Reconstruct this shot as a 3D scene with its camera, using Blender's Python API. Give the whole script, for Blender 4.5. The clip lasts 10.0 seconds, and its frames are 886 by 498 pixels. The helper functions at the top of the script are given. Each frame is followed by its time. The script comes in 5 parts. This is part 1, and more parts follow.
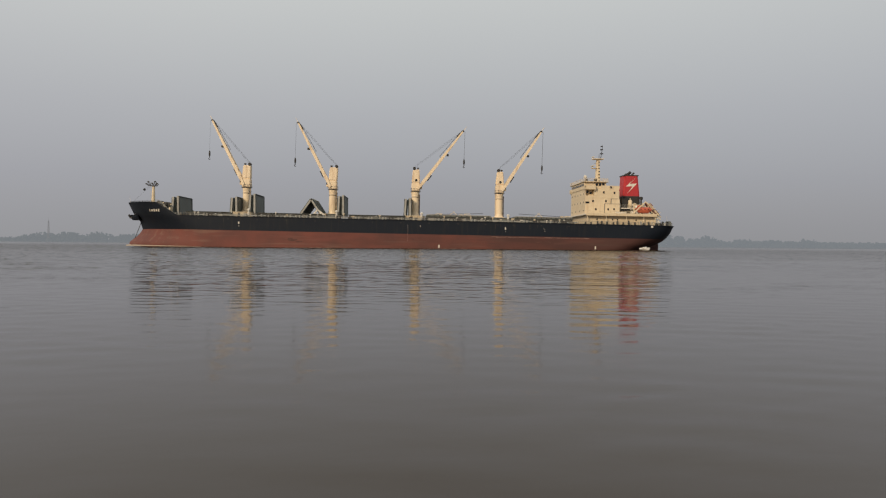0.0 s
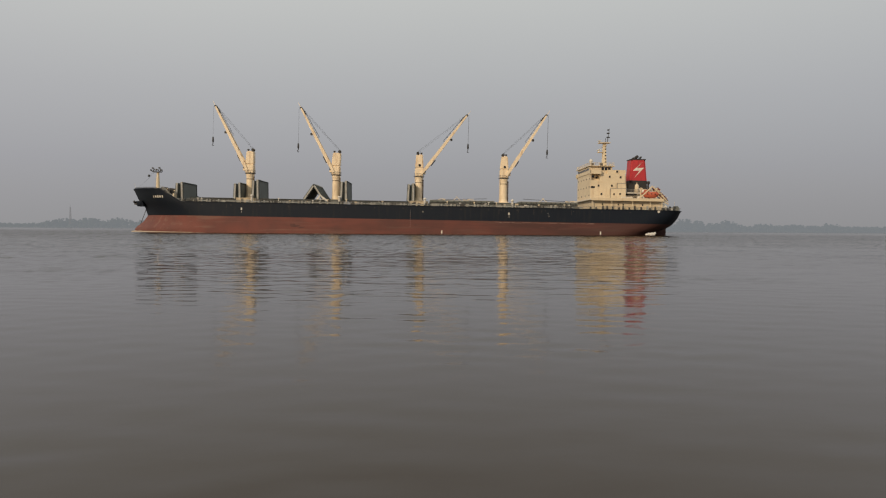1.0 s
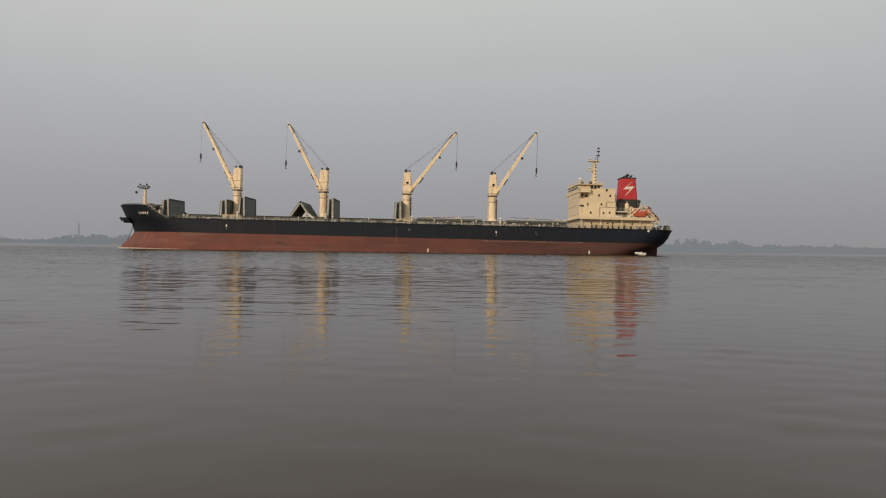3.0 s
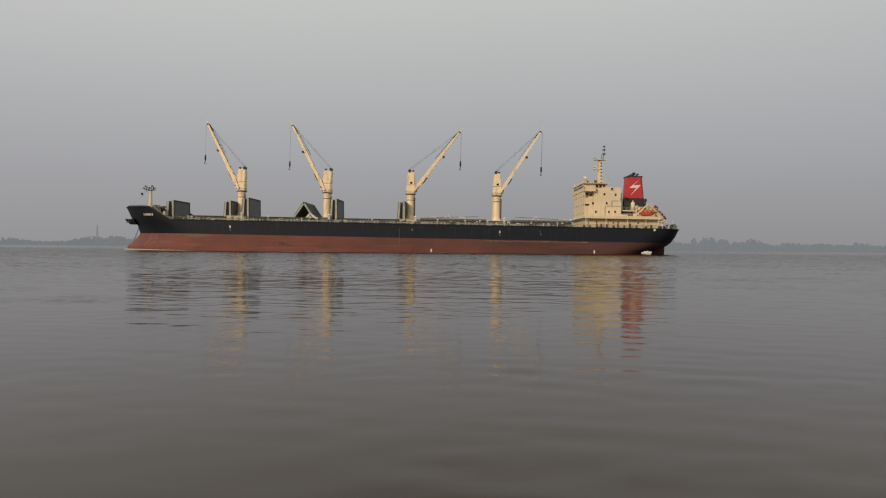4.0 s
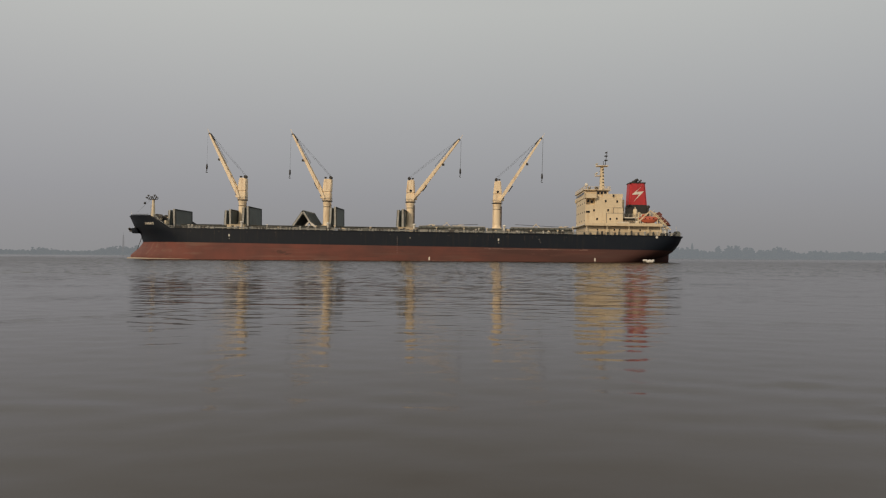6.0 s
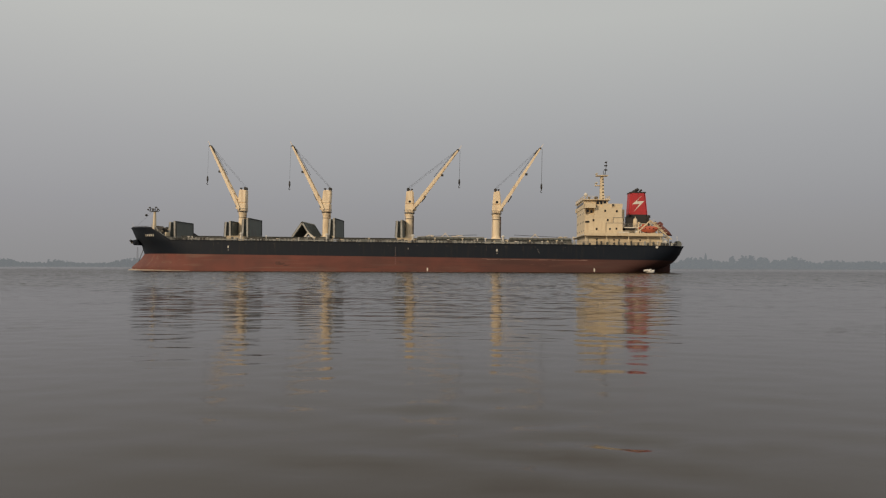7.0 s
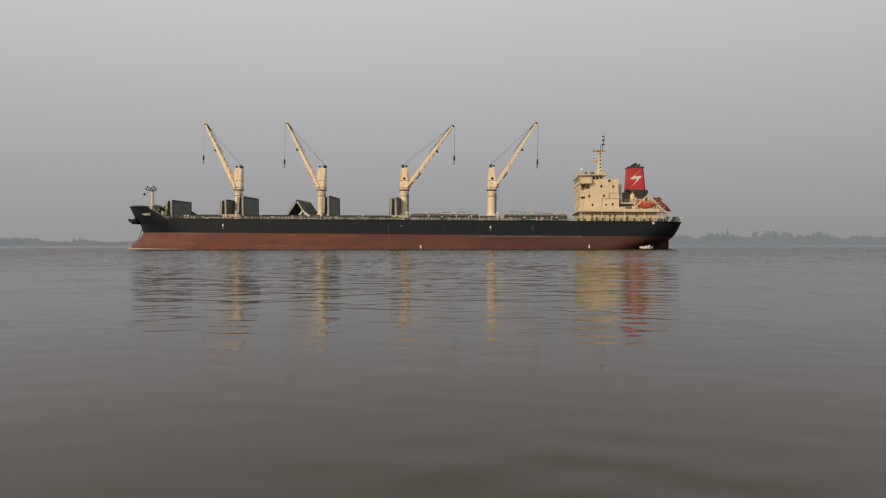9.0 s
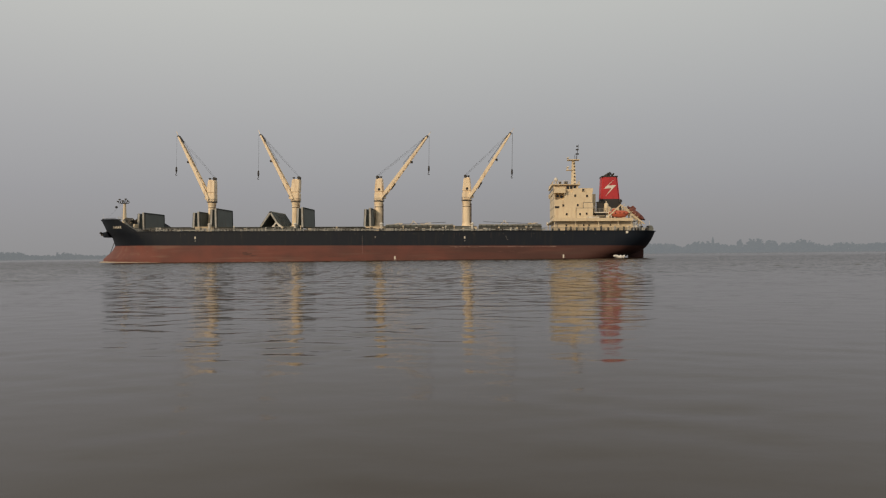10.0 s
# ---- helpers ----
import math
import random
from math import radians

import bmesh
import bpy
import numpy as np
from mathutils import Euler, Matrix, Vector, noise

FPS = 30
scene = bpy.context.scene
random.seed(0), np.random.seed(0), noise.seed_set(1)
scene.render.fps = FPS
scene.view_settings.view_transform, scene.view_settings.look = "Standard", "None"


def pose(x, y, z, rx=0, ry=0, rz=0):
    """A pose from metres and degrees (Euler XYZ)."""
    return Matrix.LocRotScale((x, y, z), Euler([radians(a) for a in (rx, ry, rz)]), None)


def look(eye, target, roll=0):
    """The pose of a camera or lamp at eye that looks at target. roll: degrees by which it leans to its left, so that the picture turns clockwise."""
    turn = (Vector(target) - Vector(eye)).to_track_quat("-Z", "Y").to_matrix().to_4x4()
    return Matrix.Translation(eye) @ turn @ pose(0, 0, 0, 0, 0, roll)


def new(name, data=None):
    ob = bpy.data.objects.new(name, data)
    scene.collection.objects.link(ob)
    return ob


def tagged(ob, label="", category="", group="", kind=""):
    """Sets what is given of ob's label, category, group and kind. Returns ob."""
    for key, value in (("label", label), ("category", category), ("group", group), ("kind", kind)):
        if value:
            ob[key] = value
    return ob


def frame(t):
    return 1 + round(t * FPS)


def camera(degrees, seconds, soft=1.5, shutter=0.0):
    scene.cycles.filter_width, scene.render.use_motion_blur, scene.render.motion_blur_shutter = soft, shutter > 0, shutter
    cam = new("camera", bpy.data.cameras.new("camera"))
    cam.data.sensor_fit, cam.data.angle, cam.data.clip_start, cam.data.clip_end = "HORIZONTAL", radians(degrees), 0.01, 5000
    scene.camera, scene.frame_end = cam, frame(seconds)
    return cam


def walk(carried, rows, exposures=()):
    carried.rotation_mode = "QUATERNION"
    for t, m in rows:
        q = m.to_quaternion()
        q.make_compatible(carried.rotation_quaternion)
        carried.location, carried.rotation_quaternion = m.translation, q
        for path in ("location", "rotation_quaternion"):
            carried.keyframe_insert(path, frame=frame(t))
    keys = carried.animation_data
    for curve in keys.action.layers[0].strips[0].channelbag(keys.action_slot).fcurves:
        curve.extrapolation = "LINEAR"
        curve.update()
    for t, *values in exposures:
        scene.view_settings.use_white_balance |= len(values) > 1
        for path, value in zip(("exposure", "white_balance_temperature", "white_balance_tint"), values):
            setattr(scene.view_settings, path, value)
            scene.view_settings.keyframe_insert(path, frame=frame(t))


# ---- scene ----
cam = camera(68.4, 10.0, soft=1.2)
PATH = [
    (0, (95.152, -224.817, 1.270), (95.2500, -222.8190, 1.2570), 0.5),
    (0.1, (95.705, -224.729, 1.294), (95.8075, -222.7321, 1.2802), 0.6),
    (0.2, (96.255, -224.638, 1.318), (96.2911, -222.6386, 1.3008), 0.7),
    (0.3, (96.799, -224.540, 1.342), (96.8302, -222.5404, 1.3010), 0.8),
    (0.4, (97.332, -224.430, 1.366), (97.3861, -222.4329, 1.2764), 0.9),
    (0.5, (97.852, -224.306, 1.388), (97.8830, -222.3090, 1.2870), 1),
    (0.6, (98.356, -224.165, 1.410), (98.4048, -222.1659, 1.3654), 0.88),
    (0.7, (98.842, -224.010, 1.429), (98.8899, -222.0103, 1.3981), 0.76),
    (0.8, (99.310, -223.844, 1.445), (99.3383, -221.8447, 1.4157), 0.64),
    (0.9, (99.760, -223.673, 1.456), (99.7901, -221.6744, 1.4009), 0.52),
    (1, (100.190, -223.501, 1.462), (100.2320, -221.5020, 1.4030), 0.4),
    (1.2, (100.993, -223.166, 1.465), (101.0360, -221.1666, 1.4272), 0.52),
    (1.3, (101.371, -223.008, 1.466), (101.4231, -221.0083, 1.4549), 0.58),
    (1.5, (102.091, -222.721, 1.466), (102.1290, -220.7210, 1.4670), 0.7),
    (1.7, (102.777, -222.483, 1.463), (102.7984, -220.4831, 1.4572), 0.7),
    (1.8, (103.107, -222.379, 1.461), (103.1227, -220.3792, 1.4537), 0.7),
    (2, (103.757, -222.179, 1.454), (103.7730, -220.1800, 1.4440), 0.7),
    (2.2, (104.422, -221.963, 1.439), (104.4381, -219.9627, 1.4220), 0.74),
    (2.3, (104.764, -221.849, 1.432), (104.7771, -219.8487, 1.4180), 0.76),
    (2.5, (105.468, -221.617, 1.424), (105.4880, -219.6170, 1.4190), 0.8),
    (2.6, (105.832, -221.502, 1.426), (105.8481, -219.5022, 1.4240), 0.78),
    (2.7, (106.202, -221.388, 1.430), (106.2224, -219.3882, 1.4302), 0.76),
    (3.8, (110.518, -220.059, 1.535), (110.4849, -218.0596, 1.5200), 0.54),
    (3.9, (110.910, -219.920, 1.540), (110.8724, -217.9201, 1.5298), 0.52),
    (4, (111.299, -219.775, 1.541), (111.2650, -217.7760, 1.5380), 0.5),
    (4.2, (112.068, -219.475, 1.541), (112.0311, -217.4753, 1.5368), 0.5),
    (4.3, (112.454, -219.328, 1.540), (112.4093, -217.3285, 1.5415), 0.5),
    (4.5, (113.246, -219.063, 1.536), (113.1810, -217.0650, 1.5740), 0.5),
    (4.7, (114.071, -218.851, 1.490), (113.9872, -216.8530, 1.5043), 0.58),
    (4.8, (114.483, -218.753, 1.451), (114.3947, -216.7551, 1.4575), 0.62),
    (5, (115.270, -218.536, 1.395), (115.1770, -216.5380, 1.3950), 0.7),
    (5.2, (115.982, -218.267, 1.382), (115.8804, -216.2696, 1.3977), 0.62),
    (5.3, (116.328, -218.131, 1.379), (116.2320, -216.1334, 1.4152), 0.58),
    (5.5, (117.049, -217.910, 1.376), (116.9710, -215.9130, 1.4510), 0.5),
    (5.6, (117.442, -217.841, 1.372), (117.3709, -215.8431, 1.4122), 0.48),
    (5.7, (117.856, -217.786, 1.367), (117.7814, -215.7875, 1.3902), 0.46),
    (6.8, (122.882, -216.746, 1.331), (122.6876, -214.7560, 1.3763), 0.24),
    (6.9, (123.335, -216.620, 1.330), (123.1775, -214.6277, 1.3915), 0.22),
    (7, (123.778, -216.493, 1.326), (123.6310, -214.4990, 1.3830), 0.2),
    (7.2, (124.630, -216.235, 1.309), (124.4763, -214.2411, 1.3262), 0.2),
    (7.3, (125.042, -216.104, 1.297), (124.8681, -214.1116, 1.3328), 0.2),
    (7.5, (125.845, -215.832, 1.276), (125.6410, -213.8440, 1.3440), 0.2),
    (7.7, (126.634, -215.554, 1.264), (126.4534, -213.5628, 1.3190), 0.4),
    (7.8, (127.032, -215.426, 1.261), (126.8684, -213.4334, 1.3235), 0.5),
    (8, (127.849, -215.226, 1.258), (127.6900, -213.2330, 1.3150), 0.7),
    (8.1, (128.275, -215.165, 1.257), (128.0841, -213.1744, 1.3040), 0.44),
    (8.2, (128.713, -215.120, 1.257), (128.4953, -213.1321, 1.2826), 0.18),
    (8.3, (129.159, -215.079, 1.256), (128.9327, -213.0915, 1.2662), -0.08),
    (8.4, (129.612, -215.026, 1.256), (129.3780, -213.0402, 1.2622), -0.34),
    (8.5, (130.070, -214.950, 1.256), (129.8340, -212.9640, 1.2550), -0.6),
    (8.6, (130.530, -214.840, 1.264), (130.3085, -212.8522, 1.2318), -0.5),
    (8.7, (130.989, -214.702, 1.285), (130.7938, -212.7124, 1.2280), -0.4),
    (8.8, (131.446, -214.548, 1.312), (131.2328, -212.5600, 1.2490), -0.3),
    (8.9, (131.897, -214.387, 1.338), (131.6793, -212.3991, 1.3120), -0.2),
    (9, (132.340, -214.231, 1.357), (132.1270, -212.2420, 1.3440), -0.1),
    (9.1, (132.774, -214.087, 1.367), (132.5502, -212.0998, 1.3595), -0.1),
    (9.2, (133.201, -213.953, 1.373), (132.9902, -211.9641, 1.3668), -0.1),
    (9.3, (133.627, -213.822, 1.376), (133.4156, -211.8335, 1.3732), -0.1),
    (9.4, (134.056, -213.690, 1.378), (133.8438, -211.7012, 1.3764), -0.1),
    (9.5, (134.492, -213.550, 1.379), (134.3000, -211.5590, 1.3820), -0.1),
    (9.6, (134.938, -213.398, 1.382), (134.7340, -211.4088, 1.3900), -0.2),
    (9.7, (135.394, -213.236, 1.386), (135.2163, -211.2441, 1.3976), -0.3),
    (9.8, (135.856, -213.066, 1.391), (135.6695, -211.0750, 1.4090), -0.4),
    (9.9, (136.324, -212.891, 1.396), (136.1470, -210.8988, 1.4133), -0.5),
    (10, (136.793, -212.713, 1.402), (136.6130, -210.7210, 1.4210), -0.6),
]
walk(cam, [(t, look(eye, target, roll)) for t, eye, target, roll in PATH],
     [(0, 0.06, 6650, 10), (0.5, 0.14, 6830, 10), (1.0, 0.02, 6780, 10), (1.5, 0.03, 6790, 10), (2.5, 0.03, 6790, 10), (4.0, 0.0, 6800, 10),
      (4.5, -0.02, 6760, 10), (5.0, -0.06, 6810, 10), (5.5, -0.15, 6810, 10), (7.0, -0.14, 6860, 10), (8.0, -0.15, 6870, 10), (8.5, -0.15, 6940, 10),
      (9.0, 0.03, 6910, 10), (9.5, -0.06, 6870, 10), (10, -0.09, 6870, 10)])


# ---------------------------------------------------------------- world and sun
SUN_AZ, SUN_EL = radians(216), radians(23)        # compass angle of the sun, from +y towards +x
world = bpy.data.worlds.new("hazy_sky")
scene.world = world
world.use_nodes = True
wn, wl = world.node_tree.nodes, world.node_tree.links
wn.clear()
w_out = wn.new("ShaderNodeOutputWorld")
w_bg = wn.new("ShaderNodeBackground")
w_bg2 = wn.new("ShaderNodeBackground")
w_add = wn.new("ShaderNodeAddShader")
w_sky = wn.new("ShaderNodeTexSky")
w_sky.sky_type, w_sky.sun_disc = "NISHITA", False
w_sky.sun_elevation, w_sky.sun_rotation = SUN_EL, SUN_AZ
w_sky.air_density, w_sky.dust_density, w_sky.ozone_density = 1.0, 6.0, 1.0
w_bg.inputs[1].default_value = 0.012
wl.new(w_sky.outputs[0], w_bg.inputs[0])
w_co = wn.new("ShaderNodeTexCoord")
w_sep = wn.new("ShaderNodeSeparateXYZ")
w_ramp = wn.new("ShaderNodeValToRGB")
wl.new(w_co.outputs["Generated"], w_sep.inputs[0])
wl.new(w_sep.outputs[2], w_ramp.inputs[0])
els = w_ramp.color_ramp.elements
els[0].position, els[0].color = 0.0, (0.267, 0.272, 0.290, 1)
els[1].position, els[1].color = 1.0, (0.64, 0.655, 0.645, 1)
for p, c in ((0.09, (0.304, 0.311, 0.343)), (0.19, (0.370, 0.379, 0.402)), (0.35, (0.496, 0.514, 0.512))):
    els.new(p).color = (*c, 1)
wl.new(w_ramp.outputs[0], w_bg2.inputs[0])
w_side = wn.new("ShaderNodeMapRange")                # haze is a little brighter towards the sun's side
w_side.inputs["From Min"].default_value, w_side.inputs["From Max"].default_value = -0.7, 0.05
w_side.inputs["To Min"].default_value, w_side.inputs["To Max"].default_value = 1.09, 1.0
wl.new(w_sep.outputs[0], w_side.inputs["Value"])
wl.new(w_side.outputs[0], w_bg2.inputs[1])
wl.new(w_bg.outputs[0], w_add.inputs[0])
wl.new(w_bg2.outputs[0], w_add.inputs[1])
wl.new(w_add.outputs[0], w_out.inputs[0])

sun = new("sun", bpy.data.lights.new("sun", "SUN"))
sun.data.energy, sun.data.angle, sun.data.color = 1.9, radians(4), (1.0, 0.80, 0.56)
sun.matrix_world = look((math.sin(SUN_AZ) * 100, math.cos(SUN_AZ) * 100, math.tan(SUN_EL) * 100), (0, 0, 0))


# ---------------------------------------------------------------- materials
def material(name, base, other=None, rough=0.6, metal=0.0, scale=0.4, fine=6.0, amount=0.5, bump=0.15,
             streak=None, streak_amount=0.0, stretch=(1, 1, 0.12), gloss=0.5):
    """Painted or bare surface: two scales of variation, fine relief, and streaks that run downwards."""
    m = bpy.data.materials.new(name)
    m.use_nodes = True
    n, l = m.node_tree.nodes, m.node_tree.links
    b = n["Principled BSDF"]
    co = n.new("ShaderNodeTexCoord")
    big, small = n.new("ShaderNodeTexNoise"), n.new("ShaderNodeTexNoise")
    for tex, s in ((big, scale), (small, fine)):
        tex.inputs["Scale"].default_value = s
        tex.inputs["Detail"].default_value = 5
        l.new(co.outputs["Object"], tex.inputs["Vector"])
    mix = n.new("ShaderNodeMix")
    mix.data_type = "RGBA"
    mix.inputs["A"].default_value = (*base, 1)
    mix.inputs["B"].default_value = (*(other or [c * 0.7 for c in base]), 1)
    ramp = n.new("ShaderNodeMapRange")
    ramp.inputs["From Min"].default_value, ramp.inputs["From Max"].default_value = 0.35, 0.7
    ramp.inputs["To Max"].default_value = amount
    l.new(big.outputs["Fac"], ramp.inputs["Value"])
    l.new(ramp.outputs[0], mix.inputs["Factor"])
    last = mix.outputs["Result"]
    fmix = n.new("ShaderNodeMix")
    fmix.data_type, fmix.blend_type = "RGBA", "MULTIPLY"
    fmix.inputs["Factor"].default_value = 0.25
    l.new(last, fmix.inputs["A"])
    l.new(small.outputs["Color"], fmix.inputs["B"])
    grey = n.new("ShaderNodeMapRange")
    grey.inputs["From Min"].default_value, grey.inputs["From Max"].default_value = 0.3, 0.7
    grey.inputs["To Min"].default_value, grey.inputs["To Max"].default_value = 0.6, 1.15
    l.new(small.outputs["Fac"], grey.inputs["Value"])
    l.new(grey.outputs[0], fmix.inputs["B"])
    last = fmix.outputs["Result"]
    if streak:
        mp = n.new("ShaderNodeMapping")
        mp.inputs["Scale"].default_value = stretch
        st = n.new("ShaderNodeTexNoise")
        st.inputs["Scale"].default_value, st.inputs["Detail"].default_value = 1.1, 6
        l.new(co.outputs["Object"], mp.inputs[0])
        l.new(mp.outputs[0], st.inputs["Vector"])
        sr = n.new("ShaderNodeMapRange")
        sr.inputs["From Min"].default_value, sr.inputs["From Max"].default_value = 0.54, 0.74
        sr.inputs["To Max"].default_value = streak_amount
        l.new(st.outputs["Fac"], sr.inputs["Value"])
        sm = n.new("ShaderNodeMix")
        sm.data_type = "RGBA"
        sm.inputs["B"].default_value = (*streak, 1)
        l.new(sr.outputs[0], sm.inputs["Factor"])
        l.new(last, sm.inputs["A"])
        last = sm.outputs["Result"]
    l.new(last, b.inputs["Base Color"])
    b.inputs["Roughness"].default_value, b.inputs["Metallic"].default_value = rough, metal
    b.inputs["Specular IOR Level"].default_value = gloss
    bp = n.new("ShaderNodeBump")
    bp.inputs["Strength"].default_value, bp.inputs["Distance"].default_value = bump, 0.05
    l.new(small.outputs["Fac"], bp.inputs["Height"])
    l.new(bp.outputs[0], b.inputs["Normal"])
    return m


RUST = (0.17, 0.075, 0.035)
M_BLACK = material("black_topside_paint", (0.0095, 0.0138, 0.0235), (0.012, 0.018, 0.025), rough=0.6, streak=(0.026, 0.026, 0.026), streak_amount=0.5, gloss=0.22)
M_RED = material("red_antifouling", (0.190, 0.058, 0.043), (0.125, 0.047, 0.039), rough=0.75, scale=0.16, amount=0.9,
                 streak=(0.23, 0.14, 0.105), streak_amount=0.55, stretch=(0.05, 1, 0.75))


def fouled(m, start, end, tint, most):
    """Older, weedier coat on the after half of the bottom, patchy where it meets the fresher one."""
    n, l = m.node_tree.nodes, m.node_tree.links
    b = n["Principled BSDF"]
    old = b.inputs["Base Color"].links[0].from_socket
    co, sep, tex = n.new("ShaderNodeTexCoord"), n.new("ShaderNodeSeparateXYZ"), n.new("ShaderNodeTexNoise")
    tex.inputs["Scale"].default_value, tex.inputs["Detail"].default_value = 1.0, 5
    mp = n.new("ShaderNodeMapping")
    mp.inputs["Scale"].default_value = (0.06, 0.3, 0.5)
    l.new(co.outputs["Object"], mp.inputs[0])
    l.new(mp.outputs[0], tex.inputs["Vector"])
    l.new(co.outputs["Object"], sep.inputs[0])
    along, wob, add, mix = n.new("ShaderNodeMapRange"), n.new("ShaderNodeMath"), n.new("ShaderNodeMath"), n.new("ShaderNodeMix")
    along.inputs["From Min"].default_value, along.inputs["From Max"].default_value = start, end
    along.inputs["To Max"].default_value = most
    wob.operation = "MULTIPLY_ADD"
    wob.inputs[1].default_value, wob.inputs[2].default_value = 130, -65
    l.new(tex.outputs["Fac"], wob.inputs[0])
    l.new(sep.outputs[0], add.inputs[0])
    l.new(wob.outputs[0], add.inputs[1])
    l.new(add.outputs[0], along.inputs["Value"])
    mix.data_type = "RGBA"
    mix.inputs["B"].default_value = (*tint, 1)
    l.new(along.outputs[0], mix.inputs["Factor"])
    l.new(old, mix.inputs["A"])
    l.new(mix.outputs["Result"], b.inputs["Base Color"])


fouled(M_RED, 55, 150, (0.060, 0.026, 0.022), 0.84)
M_CREAM = material("cream_paint", (0.73, 0.605, 0.42), (0.65, 0.525, 0.355), rough=0.55, streak=(0.42, 0.24, 0.11), streak_amount=0.35)
M_CRANE = material("pale_cream_crane_paint", (0.86, 0.70, 0.49), (0.78, 0.61, 0.41), rough=0.5, streak=(0.36, 0.20, 0.10), streak_amount=0.55)
M_WHITE = material("white_paint", (0.74, 0.70, 0.62), (0.58, 0.53, 0.45), rough=0.5, streak=RUST, streak_amount=0.3)
M_DECK = material("green_grey_deck", (0.085, 0.095, 0.088), (0.12, 0.085, 0.065), rough=0.85, scale=0.3)
M_HATCH = material("grey_green_hatch_paint", (0.15, 0.163, 0.15), (0.10, 0.11, 0.10), rough=0.7, scale=0.25, streak=(0.15, 0.10, 0.07), streak_amount=0.5)
M_COAMING = material("dark_green_coaming_paint", (0.045, 0.055, 0.05), (0.07, 0.055, 0.045), rough=0.75, scale=0.5)
M_RAIL = material("weathered_rail_paint", (0.27, 0.26, 0.235), (0.12, 0.09, 0.07), rough=0.7, scale=2.0)
M_EDGE = material("pale_worn_steel", (0.42, 0.42, 0.39), (0.22, 0.18, 0.14), rough=0.7, scale=0.7)
# dark brown that paints the shade beside the crane pedestals
M_GAPSHADE = material("gap_shade_brown", (0.05, 0.047, 0.043), RUST, rough=0.8, amount=0.5)
M_DARK = material("dark_steel", (0.022, 0.022, 0.022), (0.05, 0.038, 0.03), rough=0.6)
M_WIRE = material("greased_wire", (0.05, 0.048, 0.045), rough=0.6, metal=0.4)
M_FUNNEL = material("red_funnel_paint", (0.50, 0.034, 0.040), (0.40, 0.030, 0.036), rough=0.5, streak=(0.10, 0.02, 0.02), streak_amount=0.4)
M_ORANGE = material("orange_glassfibre", (0.52, 0.115, 0.055), (0.42, 0.09, 0.05), rough=0.4, scale=1.0)
M_DULL = material("dark_brown_red", (0.085, 0.032, 0.025), (0.05, 0.03, 0.025), rough=0.8, scale=0.6)
M_RUSTRED = material("rust_red_steel", (0.28, 0.06, 0.035), RUST, rough=0.7)
M_DULLRED = material("dull_red_glassfibre", (0.20, 0.062, 0.045), (0.12, 0.045, 0.035), rough=0.55, scale=1.0)
M_PRIMER = material("worn_pale_primer", (0.27, 0.17, 0.145), (0.17, 0.09, 0.075), rough=0.8, scale=1.5, amount=0.9)
M_SCUFF = material("rubbed_dark_red", (0.115, 0.046, 0.038), (0.075, 0.036, 0.031), rough=0.8, scale=1.0, amount=0.9)
M_RUNS = material("rust_run_stain", (0.026, 0.024, 0.025), (0.034, 0.026, 0.023), rough=0.75, scale=2.0)
M_GLASS = material("dark_window_glass", (0.012, 0.013, 0.015), rough=0.08, amount=0.2, bump=0.0)
M_FOAM = material("river_foam", (0.72, 0.70, 0.66), (0.5, 0.46, 0.4), rough=0.9, scale=2.0, bump=0.6)
# silty foam tan, with light on the wave crest put into the colour
M_SCUM = material("silty_foam_painted_sunlit", (0.44, 0.36, 0.27), (0.26, 0.21, 0.16), rough=0.7, scale=0.8, bump=0.5)


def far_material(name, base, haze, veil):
    """Far bank surface; kilometres of river haze painted in as a mixed-in grey glow."""
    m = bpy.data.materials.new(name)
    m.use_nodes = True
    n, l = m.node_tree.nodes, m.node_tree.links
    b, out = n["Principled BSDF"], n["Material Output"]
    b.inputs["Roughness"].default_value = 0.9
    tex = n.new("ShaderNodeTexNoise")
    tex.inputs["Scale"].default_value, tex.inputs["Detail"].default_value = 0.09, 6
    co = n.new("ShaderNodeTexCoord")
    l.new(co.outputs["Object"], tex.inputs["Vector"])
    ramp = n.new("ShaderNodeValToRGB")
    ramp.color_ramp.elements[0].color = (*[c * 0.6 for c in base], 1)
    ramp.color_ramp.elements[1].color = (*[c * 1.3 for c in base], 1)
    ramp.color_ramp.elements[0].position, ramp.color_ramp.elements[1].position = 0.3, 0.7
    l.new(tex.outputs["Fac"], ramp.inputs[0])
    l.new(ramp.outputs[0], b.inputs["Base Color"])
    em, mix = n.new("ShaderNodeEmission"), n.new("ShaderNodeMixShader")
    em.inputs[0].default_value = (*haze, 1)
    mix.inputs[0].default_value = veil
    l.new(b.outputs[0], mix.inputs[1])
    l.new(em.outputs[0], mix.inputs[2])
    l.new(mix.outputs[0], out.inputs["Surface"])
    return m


# haze is emission in these materials, though nothing on the bank gives off light
M_WOODS = far_material("far_foliage_painted_haze", (0.07, 0.08, 0.055), (0.210, 0.232, 0.258), 0.84)
M_WOODS2 = far_material("far_shore_painted_haze", (0.07, 0.08, 0.06), (0.205, 0.225, 0.247), 0.82)
M_MASTFAR = far_material("lattice_steel_painted_haze", (0.10, 0.10, 0.10), (0.26, 0.265, 0.285), 0.68)


